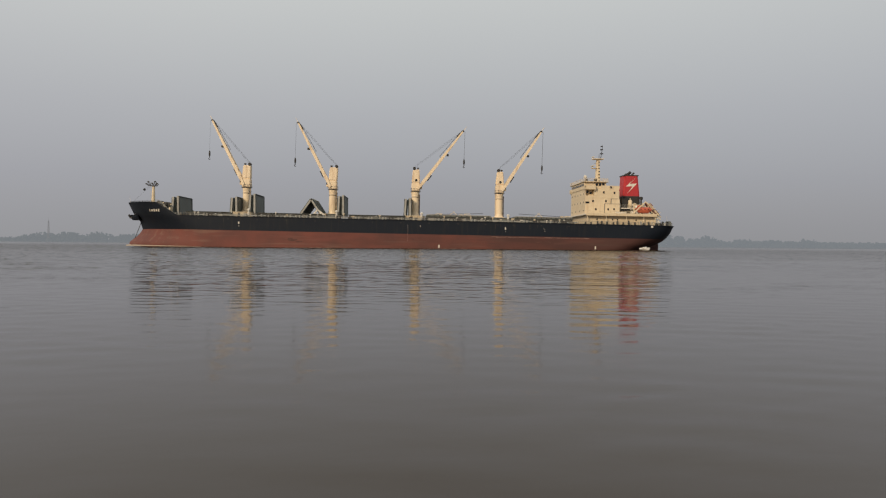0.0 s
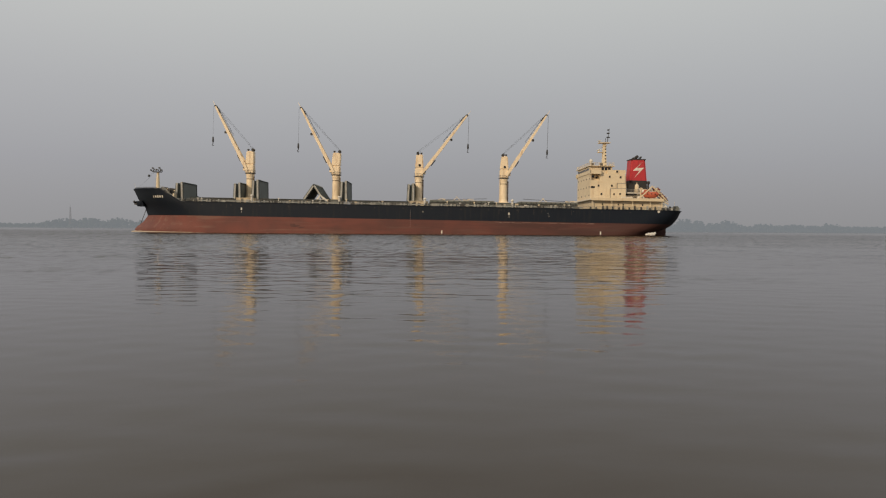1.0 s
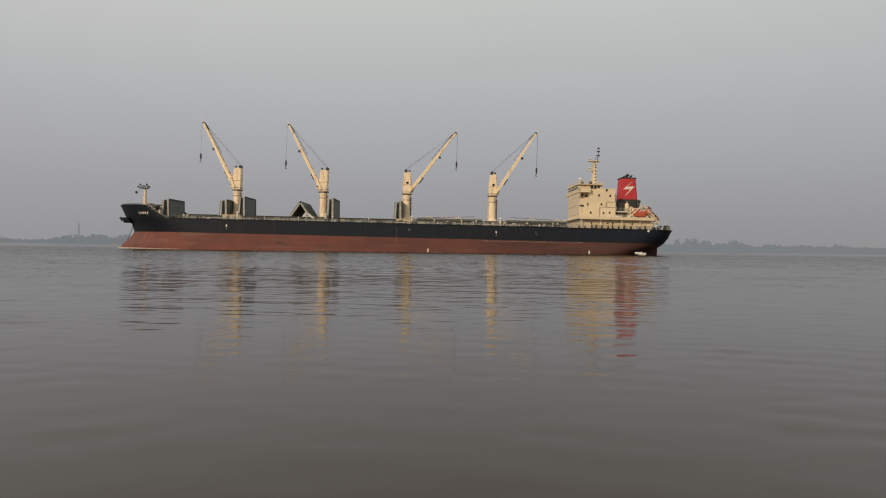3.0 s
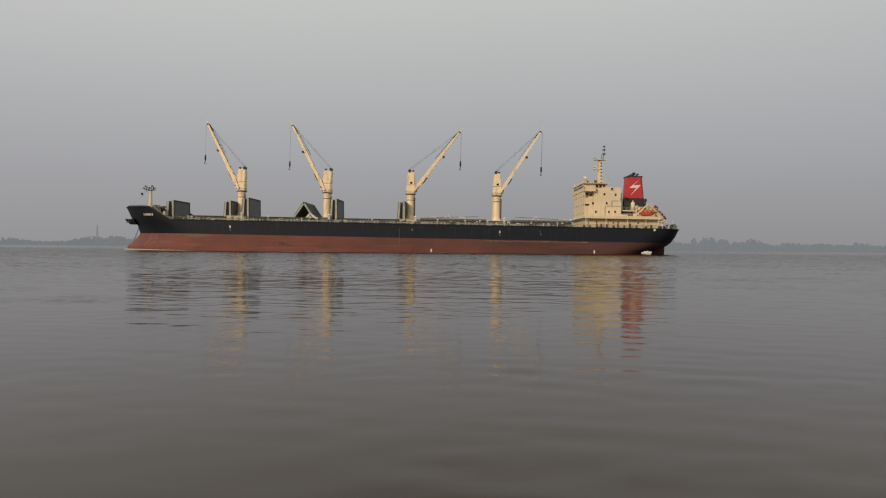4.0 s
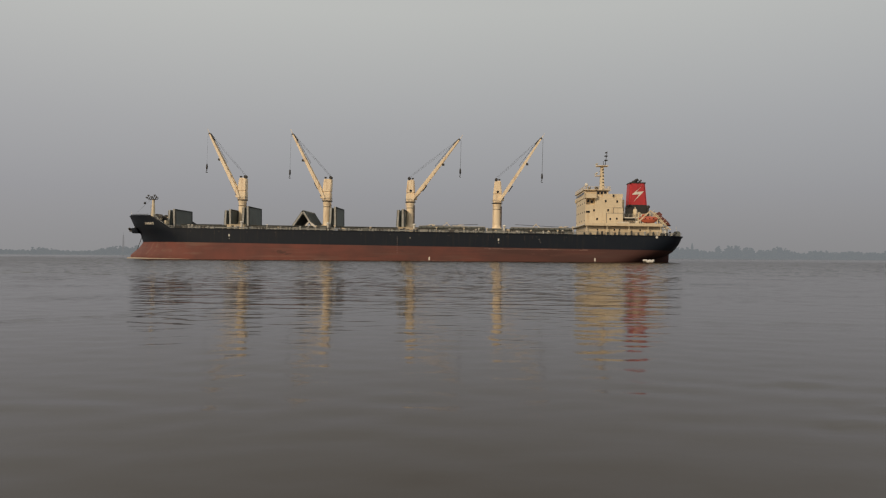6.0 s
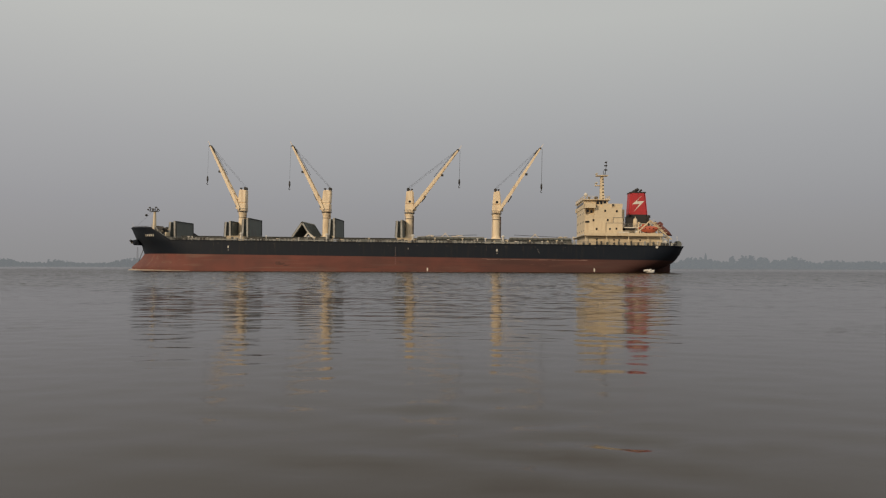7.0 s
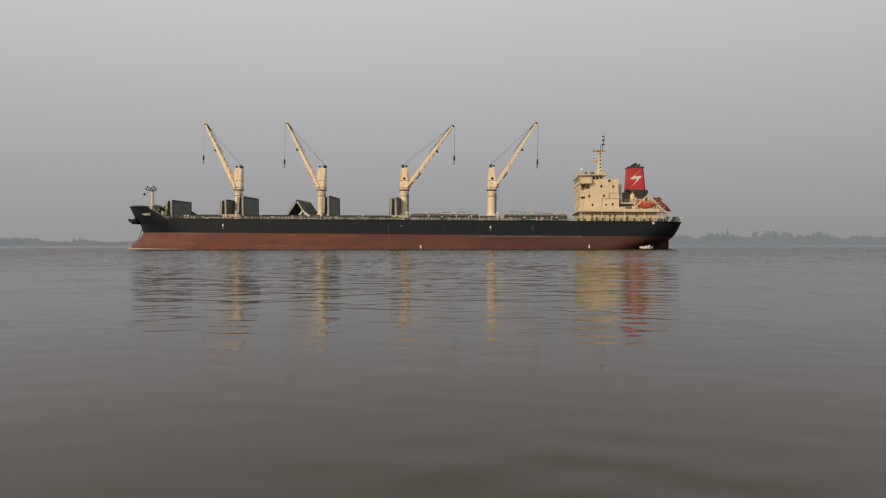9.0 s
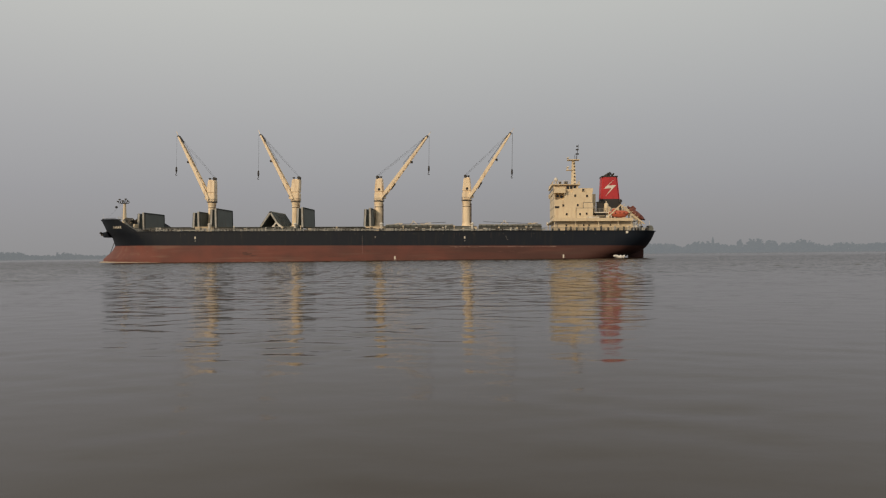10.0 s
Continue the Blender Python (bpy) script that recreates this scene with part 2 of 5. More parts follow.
def water_material():
    m = bpy.data.materials.new("silty_river_water")
    m.use_nodes = True
    n, l = m.node_tree.nodes, m.node_tree.links
    b = n["Principled BSDF"]
    b.inputs["Base Color"].default_value = (0.0292, 0.0158, 0.0042, 1)
    b.inputs["IOR"].default_value = 1.333
    co = n.new("ShaderNodeTexCoord")
    sep, far_rough = n.new("ShaderNodeSeparateXYZ"), n.new("ShaderNodeMapRange")    # roughness rises away from the camera's track, set to fit its view
    far_rough.inputs["From Min"].default_value, far_rough.inputs["From Max"].default_value = -205, -90
    far_rough.inputs["To Min"].default_value, far_rough.inputs["To Max"].default_value = 0.095, 0.125
    l.new(co.outputs["Object"], sep.inputs[0])
    l.new(sep.outputs[1], far_rough.inputs["Value"])
    l.new(far_rough.outputs[0], b.inputs["Roughness"])

    def waves(scale, sx, detail, lo, hi, power):
        mp = n.new("ShaderNodeMapping")
        mp.inputs["Scale"].default_value = (sx, 1, 1)
        mp.inputs["Rotation"].default_value = (0, 0, radians(power))
        t = n.new("ShaderNodeTexNoise")
        t.inputs["Scale"].default_value, t.inputs["Detail"].default_value = scale, detail
        t.inputs["Roughness"].default_value = 0.5
        l.new(co.outputs["Object"], mp.inputs[0])
        l.new(mp.outputs[0], t.inputs["Vector"])
        r = n.new("ShaderNodeMapRange")
        r.inputs["From Min"].default_value, r.inputs["From Max"].default_value = lo, hi
        r.clamp = False
        l.new(t.outputs["Fac"], r.inputs["Value"])
        return r.outputs[0]

    def math_node(op, a, c):
        x = n.new("ShaderNodeMath")
        x.operation = op
        for i, v in enumerate((a, c)):
            if isinstance(v, (int, float)):
                x.inputs[i].default_value = v
            else:
                l.new(v, x.inputs[i])
        return x.outputs[0]

    swell = waves(0.16, 0.55, 2, 0, 1, 6)
    ripple = waves(2.4, 0.6, 3, 0, 1, -8)
    fine = waves(7.0, 0.7, 2, 0, 1, 14)
    patch = waves(0.035, 0.6, 3, 0.38, 0.66, 3)
    pc = n.new("ShaderNodeClamp")
    l.new(patch, pc.inputs[0])
    patch = math_node("MULTIPLY_ADD", pc.outputs[0], 0.8)
    patch.node.inputs[2].default_value = 0.4
    h = math_node("MULTIPLY", swell, SWELL)
    h2 = math_node("MULTIPLY", math_node("MULTIPLY", ripple, RIPPLE), patch)
    h3 = math_node("MULTIPLY", math_node("MULTIPLY", fine, FINE), patch)
    total = math_node("ADD", math_node("ADD", h, h2), h3)
    bp = n.new("ShaderNodeBump")
    bp.inputs["Strength"].default_value, bp.inputs["Distance"].default_value = 1.0, 1.0
    l.new(total, bp.inputs["Height"])
    l.new(bp.outputs[0], b.inputs["Normal"])
    return m


SLOPE = 0.115                                     # root mean square slope of the ripples
SWELL, RIPPLE, FINE = 0.002, 0.006, 0.002
M_WATER = water_material()


# ---------------------------------------------------------------- mesh helpers
def finish(name, bm, mat, smooth=False):
    me = bpy.data.meshes.new(name)
    bmesh.ops.recalc_face_normals(bm, faces=bm.faces[:])
    bm.to_mesh(me)
    bm.free()
    me.materials.append(mat)
    if smooth:
        me.shade_smooth()
    return me


def part(name, bm, mat, parent, label="", smooth=False):
    ob = new(name, finish(name, bm, mat, smooth))
    ob.parent = parent
    return tagged(ob, label)


def thing(name, bm, mat, label, category, group="", kind="", smooth=False):
    return tagged(new(name, finish(name, bm, mat, smooth)), label, category, group, kind)


def B():
    return bmesh.new()


def hexa(bm, low, high):
    """A solid between two quads of four corners each."""
    a = [bm.verts.new(p) for p in low]
    b = [bm.verts.new(p) for p in high]
    bm.faces.new(a[::-1])
    bm.faces.new(b)
    for i in range(4):
        j = (i + 1) % 4
        bm.faces.new((a[i], a[j], b[j], b[i]))
    return bm


def box(bm, x0, x1, y0, y1, z0, z1):
    q = [(x0, y0), (x1, y0), (x1, y1), (x0, y1)]
    return hexa(bm, [(x, y, z0) for x, y in q], [(x, y, z1) for x, y in q])


def taper(bm, low, high, z0, z1):
    """low and high: x0, x1, y0, y1 at the bottom and at the top."""
    f = lambda r, z: [(r[0], r[2], z), (r[1], r[2], z), (r[1], r[3], z), (r[0], r[3], z)]
    return hexa(bm, f(low, z0), f(high, z1))


def tube(bm, p0, p1, r0, r1=None, n=10):
    p0, p1 = Vector(p0), Vector(p1)
    r1 = r0 if r1 is None else r1
    q = (p1 - p0).to_track_quat("Z", "Y")
    rings = []
    for p, r in ((p0, r0), (p1, r1)):
        rings.append([bm.verts.new(p + q @ Vector((r * math.cos(2 * math.pi * i / n), r * math.sin(2 * math.pi * i / n), 0))) for i in range(n)])
    for i in range(n):
        j = (i + 1) % n
        bm.faces.new((rings[0][i], rings[0][j], rings[1][j], rings[1][i]))
    bm.faces.new(rings[0][::-1])
    bm.faces.new(rings[1])
    return bm


def beam(bm, p0, p1, w0, h0, w1=None, h1=None):
    """A square beam in the xz plane: w across the ship, h in its own depth."""
    p0, p1 = Vector(p0), Vector(p1)
    w1, h1 = w1 or w0, h1 or h0
    d = (p1 - p0).normalized()
    side = Vector((0, 1, 0)) if abs(d.y) < 0.9 else Vector((1, 0, 0))
    up = d.cross(side).normalized()
    side = up.cross(d).normalized()
    q = ((-1, -1), (1, -1), (1, 1), (-1, 1))
    return hexa(bm, [p0 + side * (a * w0 / 2) + up * (c * h0 / 2) for a, c in q],
                [p1 + side * (a * w1 / 2) + up * (c * h1 / 2) for a, c in q])


def lathe(bm, cx, cy, prof, n=20):
    rings = [[bm.verts.new((cx + r * math.cos(2 * math.pi * i / n), cy + r * math.sin(2 * math.pi * i / n), z)) for i in range(n)] for r, z in prof]
    for a, b in zip(rings, rings[1:]):
        for i in range(n):
            j = (i + 1) % n
            bm.faces.new((a[i], a[j], b[j], b[i]))
    bm.faces.new(rings[0][::-1])
    bm.faces.new(rings[-1])
    return bm


def blob(bm, c, r, sx=1, sy=1, sz=1, rough=0.25, sub=2, seed=0):
    made = bmesh.ops.create_icosphere(bm, subdivisions=sub, radius=1)["verts"]
    for v in made:
        k = r * (1 + rough * noise.noise(v.co * 1.7 + Vector((seed * 7.3, seed * 3.1, seed))))
        v.co = Vector((v.co.x * sx, v.co.y * sy, v.co.z * sz)) * k + Vector(c)
    return bm


def table(rows, v):
    if v <= rows[0][0]:
        return rows[0][1]
    for (a, p), (b, q) in zip(rows, rows[1:]):
        if v <= b:
            return p + (q - p) * (v - a) / (b - a)
    return rows[-1][1]


# ---------------------------------------------------------------- river and banks
def graded(start, stop, steps):
    """Grid lines from start to stop; steps: rows of (place, spacing), between which the spacing glides."""
    out = [start]
    while out[-1] < stop:
        out.append(out[-1] + table(steps, out[-1]))
    return out


def river():
    """One sheet to the horizon; round the boat and up to the ship the ripples are real relief."""
    cols = [-6000, -3000, -1500, -700, -350] + graded(-190, 400, [(-190, 2.4), (-40, 1.1), (60, 0.25), (170, 0.25), (260, 1.1), (400, 2.4)]) + [600, 1000, 2000, 3500, 6000]
    rows = [-1500, -700, -400, -300] + graded(-240, 12, [(-240, 0.5), (-226, 0.13), (-205, 0.13), (-185, 0.2), (-120, 0.3), (12, 0.4)]) + graded(13, 1290, [(13, 0.5), (60, 1.5), (200, 5.0), (1290, 12.0)]) + [1500, 2000, 4500]
    x, y = np.meshgrid(np.array(cols), np.array(rows))
    z = np.zeros_like(x)
    rnd = np.random.RandomState(4)
    gust = np.zeros_like(x)
    for k in range(10):
        a, w = rnd.uniform(0, 2 * np.pi), rnd.uniform(25, 80)
        gust += np.sin((x * np.cos(a) * 0.6 + y * np.sin(a)) * 2 * np.pi / w + rnd.uniform(0, 6.28))
    gust = np.clip(0.85 + 0.09 * gust, 0.5, 1.2)
    pack = np.zeros_like(x)                                    # groups of steeper ripples, quieter water between them
    for k in range(14):
        a, w = rnd.normal(np.pi / 2, 1.0), rnd.uniform(2.2, 11)
        pack += np.sin((x * np.cos(a) + y * np.sin(a)) * 2 * np.pi / w + rnd.uniform(0, 6.28))
    pack = np.clip(pack / 2.6 - 0.1, 0, 2.2) ** 1.4
    calm = np.clip((y + 214) / 42, 0, 1)                       # flatter close to the camera's track, shaped to fit its view
    count = 84
    for k in range(count):
        wave = 0.36 * (3.6 / 0.36) ** (k / (count - 1))
        turn = np.pi / 2 + rnd.normal(0, 1.1 if wave < 1.2 else 0.8)
        steep = SLOPE * (2 / count) ** 0.5 * min(1.0, (0.9 / wave) ** 0.7)
        high = steep * wave / (2 * np.pi)
        one = high * np.sin((x * np.cos(turn) + y * np.sin(turn)) * 2 * np.pi / wave + rnd.uniform(0, 6.28))
        z += one * (0.85 + 0.6 * pack) if wave < 0.9 else one * (0.12 + 1.08 * calm)
    fade = np.clip((x + 190) / 60, 0, 1) * np.clip((400 - x) / 60, 0, 1) * np.clip((y + 240) / 10, 0, 1) * np.clip((12 - y) / 12, 0, 1)
    z *= gust * fade * (0.5 + 0.65 * calm)
    gap = np.gradient(np.array(rows))[:, None]
    chop = np.clip((y + 185) / 90, 0, 1) * (y < 1285) * np.clip((x + 190) / 60, 0, 1) * np.clip((400 - x) / 60, 0, 1)
    z += 0.6 * chop * np.minimum(gap, 1.0) * SLOPE * rnd.normal(0, 1, z.shape).clip(-2, 2)
    h, w = x.shape
    index = np.arange(h * w).reshape(h, w)
    quads = np.stack((index[:-1, :-1], index[:-1, 1:], index[1:, 1:], index[1:, :-1]), -1).reshape(-1, 4)
    me = bpy.data.meshes.new("water")
    me.vertices.add(h * w)
    me.vertices.foreach_set("co", np.stack((x, y, z), -1).astype(np.float32).ravel())
    me.loops.add(quads.size)
    me.loops.foreach_set("vertex_index", quads.astype(np.int32).ravel())
    me.polygons.add(len(quads))
    me.polygons.foreach_set("loop_start", np.arange(0, quads.size, 4, dtype=np.int32))
    me.update(calc_edges=True)
    me.materials.append(M_WATER)
    me.shade_smooth()
    return tagged(new("water", me), "calm silty brown river water with low ripples", "water", kind="structure")


def bank(name, x0, x1, y0, depth, rise):
    """Low land with an uneven shore line."""
    bm = B()
    n = 60
    rows = [[], [], [], []]
    for i in range(n + 1):
        x = x0 + (x1 - x0) * i / n
        w = 14 * noise.noise(Vector((x * 0.004, 1.3, y0)))
        for k, (dy, z) in enumerate(((-6, -1.0), (0, 0.8), (20, rise), (depth, rise + 1))):
            rows[k].append(bm.verts.new((x, y0 + w + dy, z)))
    for a, b in zip(rows, rows[1:]):
        for i in range(n):
            bm.faces.new((a[i], a[i + 1], b[i + 1], b[i]))
    return thing(name, bm, M_WOODS2, "low far river bank, haze painted in", "bank", kind="structure")


def woods(name, profile, y0, mat, seed, label, step=7.0):
    """Many small leaf clumps piled to the heights of the profile."""
    rnd = random.Random(seed)
    src = bmesh.new()
    bmesh.ops.create_icosphere(src, subdivisions=1, radius=1)
    base = np.array([v.co[:] for v in src.verts])
    tris = np.array([[v.index for v in f.verts] for f in src.faces])
    src.free()
    jag = np.random.RandomState(seed)
    verts, faces = [], []
    x, end = profile[0][0], profile[-1][0]
    while x < end:
        top = table(profile, x) * (0.78 + 0.26 * rnd.random())
        y = y0 + 20 + rnd.random() * 30
        for k in range(int(4 + top * 0.55)):
            low = k < 4
            r = (2.7 + rnd.random() * 1.6) if low else (0.7 + rnd.random() * 1.3)
            z = top * (0.12 + 0.2 * k + 0.1 * rnd.random()) if low else top * (1 - 0.6 * rnd.random() ** 1.2)
            place = np.array((x + rnd.uniform(-1.6, 1.6), y + rnd.uniform(-4, 4), max(1.0, z - r * 0.5)))
            faces.append(tris + len(verts) * len(base))
            verts.append(base * r * jag.uniform(0.55, 1.35, (len(base), 1)) * (1.25, 1.0, 0.9) + place)
        x += step * (0.4 + rnd.random() * 0.8)
    me = bpy.data.meshes.new(name)
    me.from_pydata(np.concatenate(verts).tolist(), [], np.concatenate(faces).tolist())
    me.materials.append(mat)
    return tagged(new(name, me), label, "trees", kind="stuff")


river()
bank("river_bank_far_left", -2400, 420, 1300, 1500, 1.8)
bank("river_bank_far_right", 150, 2600, 1310, 1500, 1.8)


def shore_profile(k, rows):
    """Tree tops along a bank: where they stand and how high, at k of the distance first estimated."""
    return [(116 + (x - 116) * k, h * k) for x, h in rows]


LEFT_TOPS = shore_profile(0.682, [
    (-2600, 26), (-1712, 31), (-1634, 30), (-1612, 19), (-1590, 19), (-1490, 17), (-1472, 27), (-1450, 26), (-1400, 19), (-1340, 15), (-1300, 15),
    (-1240, 20), (-1210, 28), (-1167, 34), (-1120, 31), (-1097, 37), (-1045, 30), (-1026, 22), (-1007, 32), (-984, 38), (-950, 31), (-922, 20),
    (-903, 29), (-865, 30), (-700, 27), (400, 24)])
RIGHT_TOPS = shore_profile(0.795, [
    (250, 26), (616, 30), (635, 30), (659, 21), (675, 21), (703, 33), (745, 34), (761, 31), (784, 26), (807, 24), (826, 26), (829, 40), (838, 40),
    (841, 21), (852, 23), (855, 40), (886, 40), (895, 24), (904, 26), (907, 37), (926, 35), (935, 27), (953, 30), (972, 27), (984, 29), (988, 40),
    (996, 35), (1029, 33), (1047, 22), (1074, 19), (1104, 28), (1127, 27), (1158, 21), (1203, 26), (1247, 23), (1301, 22), (1322, 31), (1346, 21)])
RIGHT_TOPS += shore_profile(0.795, [(1435, 20), (1558, 21), (1800, 22), (2600, 20)])
woods("far_woods", LEFT_TOPS, 1300, M_WOODS2, 5, "grey-green trees along the far bank, haze painted in", 2.2)
woods("far_woods", RIGHT_TOPS, 1310, M_WOODS, 9, "grey trees of uneven height along the far bank, haze painted in", 1.7)


def lattice_mast(x, y, height):
    top, foot = 0.7, 2.2
    mast = new("transmission_mast")
    mast.location = (x, y, 1)
    tagged(mast, "tall steel lattice mast on the far bank, haze painted in", "mast")
    for sx in (-1, 1):
        for sy in (-1, 1):
            bm = B()
            tube(bm, (sx * foot, sy * foot, -0.6), (sx * top, sy * top, height - 1), 0.4, 0.3, 6)
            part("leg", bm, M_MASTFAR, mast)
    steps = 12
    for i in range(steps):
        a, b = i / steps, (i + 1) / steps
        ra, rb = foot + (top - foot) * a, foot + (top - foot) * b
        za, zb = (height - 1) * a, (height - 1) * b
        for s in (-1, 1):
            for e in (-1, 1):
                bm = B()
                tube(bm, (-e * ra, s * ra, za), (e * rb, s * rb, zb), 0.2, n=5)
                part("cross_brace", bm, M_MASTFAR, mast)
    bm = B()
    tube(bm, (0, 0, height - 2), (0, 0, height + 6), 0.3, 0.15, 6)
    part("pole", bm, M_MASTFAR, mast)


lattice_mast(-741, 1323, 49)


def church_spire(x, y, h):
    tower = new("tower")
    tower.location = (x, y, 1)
    tagged(tower, "slender tower among far trees, haze painted in", "tower")
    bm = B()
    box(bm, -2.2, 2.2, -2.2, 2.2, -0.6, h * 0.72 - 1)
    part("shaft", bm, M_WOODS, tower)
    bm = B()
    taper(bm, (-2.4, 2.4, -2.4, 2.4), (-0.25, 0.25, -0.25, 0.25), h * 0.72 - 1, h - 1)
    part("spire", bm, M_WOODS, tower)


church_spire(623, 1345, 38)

# ---------------------------------------------------------------- the ship
# Ship's own axes: x from the stem aft, y to starboard, z up from the water at the stem; she is trimmed by the stern.
TRIM = pose(0, 0, 0, 0, 0.653, 0)
ship = new("cargo_ship")
ship.matrix_basis = TRIM
tagged(ship, "black and red bulk carrier with four cream cranes at anchor", "ship")
HALF = 15.2
DECK, BOOT = 10.1, 5.72
STEM = [(-4, 5.5), (-1.5, 1.6), (0, 0.5), (1.0, 0.1), (2.0, 1.1), (3.44, 3.0), (5.6, 4.6), (8.3, 3.7), (10.6, 1.6), (12.9, 0.5), (14.5, -0.35)]
STERN = [(-4, 166), (0.5, 171.5), (2.0, 175.4), (2.9, 176.6), (3.4, 178.4), (3.9, 179.6), (4.9, 180.9), (6.2, 181.6), (7.8, 182.3), (9.5, 182.9), (10.2, 183.3), (11.5, 183.8)]
TRANSOM = [(2.9, 0), (3.4, 0.35), (3.8, 0.8), (4.9, 1.95), (6.2, 2.95), (7.8, 3.3), (10.2, 2.85)]
ENTRY = [(-4, 30), (1, 29), (5.7, 26), (10, 21), (14.5, 19)]
ENTRYP = [(-4, 1.9), (1, 2.0), (5.7, 2.3), (10, 2.3), (14.5, 2.3)]
RUNL = [(-4, 36), (1, 22), (2, 20), (3.3, 21), (4.5, 22), (7, 19), (10.2, 16)]
RUNP = [(-4, 1.8), (1, 3.6), (2, 4.4), (4.5, 4.2), (7, 4.2), (10.2, 5.0)]


def sheer(x):
    if x < 14.6:
        return 14.4 - 0.02 * x
    if x < 20.2:
        k = (x - 14.6) / 5.6
        k = k * k * (3 - 2 * k)
        return 14.11 + (DECK - 14.11) * k
    return DECK


def half_breadth(x, z):
    u = max(0.0, min(1.0, (x - table(STEM, z)) / table(ENTRY, z)))
    v = max(0.0, min(1.0, (table(STERN, z) + table(TRANSOM, z) - x) / table(RUNL, z)))
    return HALF * (1 - (1 - u) ** table(ENTRYP, z)) * (1 - (1 - v) ** table(RUNP, z))


STATIONS = sorted({round((i / 16) ** 1.8 * 0.18, 5) for i in range(17)} | {round(0.18 + 0.52 * i / 12, 5) for i in range(13)}
                  | {round(1 - 0.30 * (i / 22) ** 1.7, 5) for i in range(23)})


def hull_skin(levels):
    """levels: functions of x that give the height, from the lowest up."""
    bm = B()
    sides = {}
    for side in (-1, 1):
        rows = []
        for lv in levels:
            row = []
            for s in STATIONS:
                z = lv(s * 186)
                x0, x1 = table(STEM, z), table(STERN, z)
                x = x0 + (x1 - x0) * s
                row.append(bm.verts.new((x, side * half_breadth(x, z), z)))
            rows.append(row)
        sides[side] = rows
        for a, b in zip(rows, rows[1:]):
            for i in range(len(STATIONS) - 1):
                bm.faces.new((a[i], a[i + 1], b[i + 1], b[i]))
    for k in range(len(levels) - 1):                          # flat transom between the two sides
        a, b = sides[-1], sides[1]
        bm.faces.new((a[k][-1], b[k][-1], b[k + 1][-1], a[k + 1][-1]))
    bmesh.ops.remove_doubles(bm, verts=bm.verts[:], dist=0.002)
    return bm


def hull():
    low = [lambda x, z=z: z for z in (-4, -2.5, -1, 0, 0.6, 1.2, 1.8, 2.4, 3.0, 3.7, 4.5, 5.1, BOOT)]
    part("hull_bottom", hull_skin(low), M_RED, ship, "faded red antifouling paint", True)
    high = [lambda x, k=k: BOOT + (sheer(x) - BOOT) * k for k in (0, 0.15, 0.3, 0.45, 0.6, 0.75, 0.88, 1.0)]
    part("hull_side", hull_skin(high), M_BLACK, ship, "black topside paint with light wear", True)
    # deck and forecastle deck
    bm = B()
    prev = None
    for s in STATIONS:
        x = 0.5 + (183.2 - 0.5) * s
        z = DECK - 0.15 if x > 20 else sheer(x) - 1.1 if x < 17 else DECK - 0.15 + (sheer(17) - 1.1 - DECK + 0.15) * (20 - x) / 3
        w = max(0.02, half_breadth(x, z) - 0.05)
        cur = [bm.verts.new((x, -w, z)), bm.verts.new((x, w, z))]
        if prev:
            bm.faces.new((prev[0], cur[0], cur[1], prev[1]))
        prev = cur
    part("deck", bm, M_DECK, ship, "green-grey weathered steel deck")
    # rubbing edge along the sheer
    for side in (-1, 1):
        bm = B()
        pts = []
        for st in STATIONS:
            x = 0.3 + 182.95 * st
            z = sheer(x)
            pts.append((x, side * (half_breadth(x, z) + 0.02), z))
        for p, q in zip(pts, pts[1:]):
            beam(bm, p, q, 0.22, 0.22)
        part("sheer_strake", bm, M_BLACK, ship, "black deck edge bar")
    # bulb at the fore foot
    bm = B()
    blob(bm, (6.0, 0, -0.6), 1.0, 5.8, 1.9, 2.0, 0.0, 3)
    part("bulbous_bow", bm, M_RED, ship, "red bulb at the waterline", True)
    # rudder and propeller
    bm = B()
    hexa(bm, [(176.9, -0.15, -3), (181.6, -0.05, -3), (181.6, 0.05, -3), (176.9, 0.15, -3)],
         [(176.9, -0.45, 4.2), (181.7, -0.12, 5.0), (181.7, 0.12, 5.0), (176.9, 0.45, 4.2)])
    part("rudder", bm, M_DULL, ship, "dull dark red rudder half out of the water")
    bm = B()
    tube(bm, (170, 0, -0.6), (176.2, 0, -0.6), 0.8, 0.5, 12)
    for k in range(4):
        a = radians(20 + 90 * k)
        d = Vector((0, math.sin(a), math.cos(a)))
        e = Vector((0.35, d.z * 0.8, -d.y * 0.8))
        c = Vector((175.4, 0, -0.6))
        hexa(bm, [c + d * 0.5 - e * 0.4, c + d * 0.5 + e * 0.4, c + d * 0.5 + e * 0.4 + Vector((0.12, 0, 0)), c + d * 0.5 - e * 0.4 + Vector((0.12, 0, 0))],
             [c + d * 2.9 - e, c + d * 2.9 + e, c + d * 2.9 + e + Vector((0.06, 0, 0)), c + d * 2.9 - e + Vector((0.06, 0, 0))])
    part("propeller", bm, M_DARK, ship, "dark bronze propeller under the counter")


def side_plate(name, x, z, w, h, mat, label="", y=None, thick=0.03):
    """A small flat mark welded on the port side of the hull, following its curve."""
    bm = B()
    lo, hi = [], []
    for cx, cz in ((x - w / 2, z - h / 2), (x + w / 2, z - h / 2), (x + w / 2, z + h / 2), (x - w / 2, z + h / 2)):
        yy = -half_breadth(cx, cz) if y is None else y
        lo.append((cx, yy + 0.05, cz))
        hi.append((cx, yy - thick, cz))
    hexa(bm, lo, hi)
    return part(name, bm, mat, ship, label)


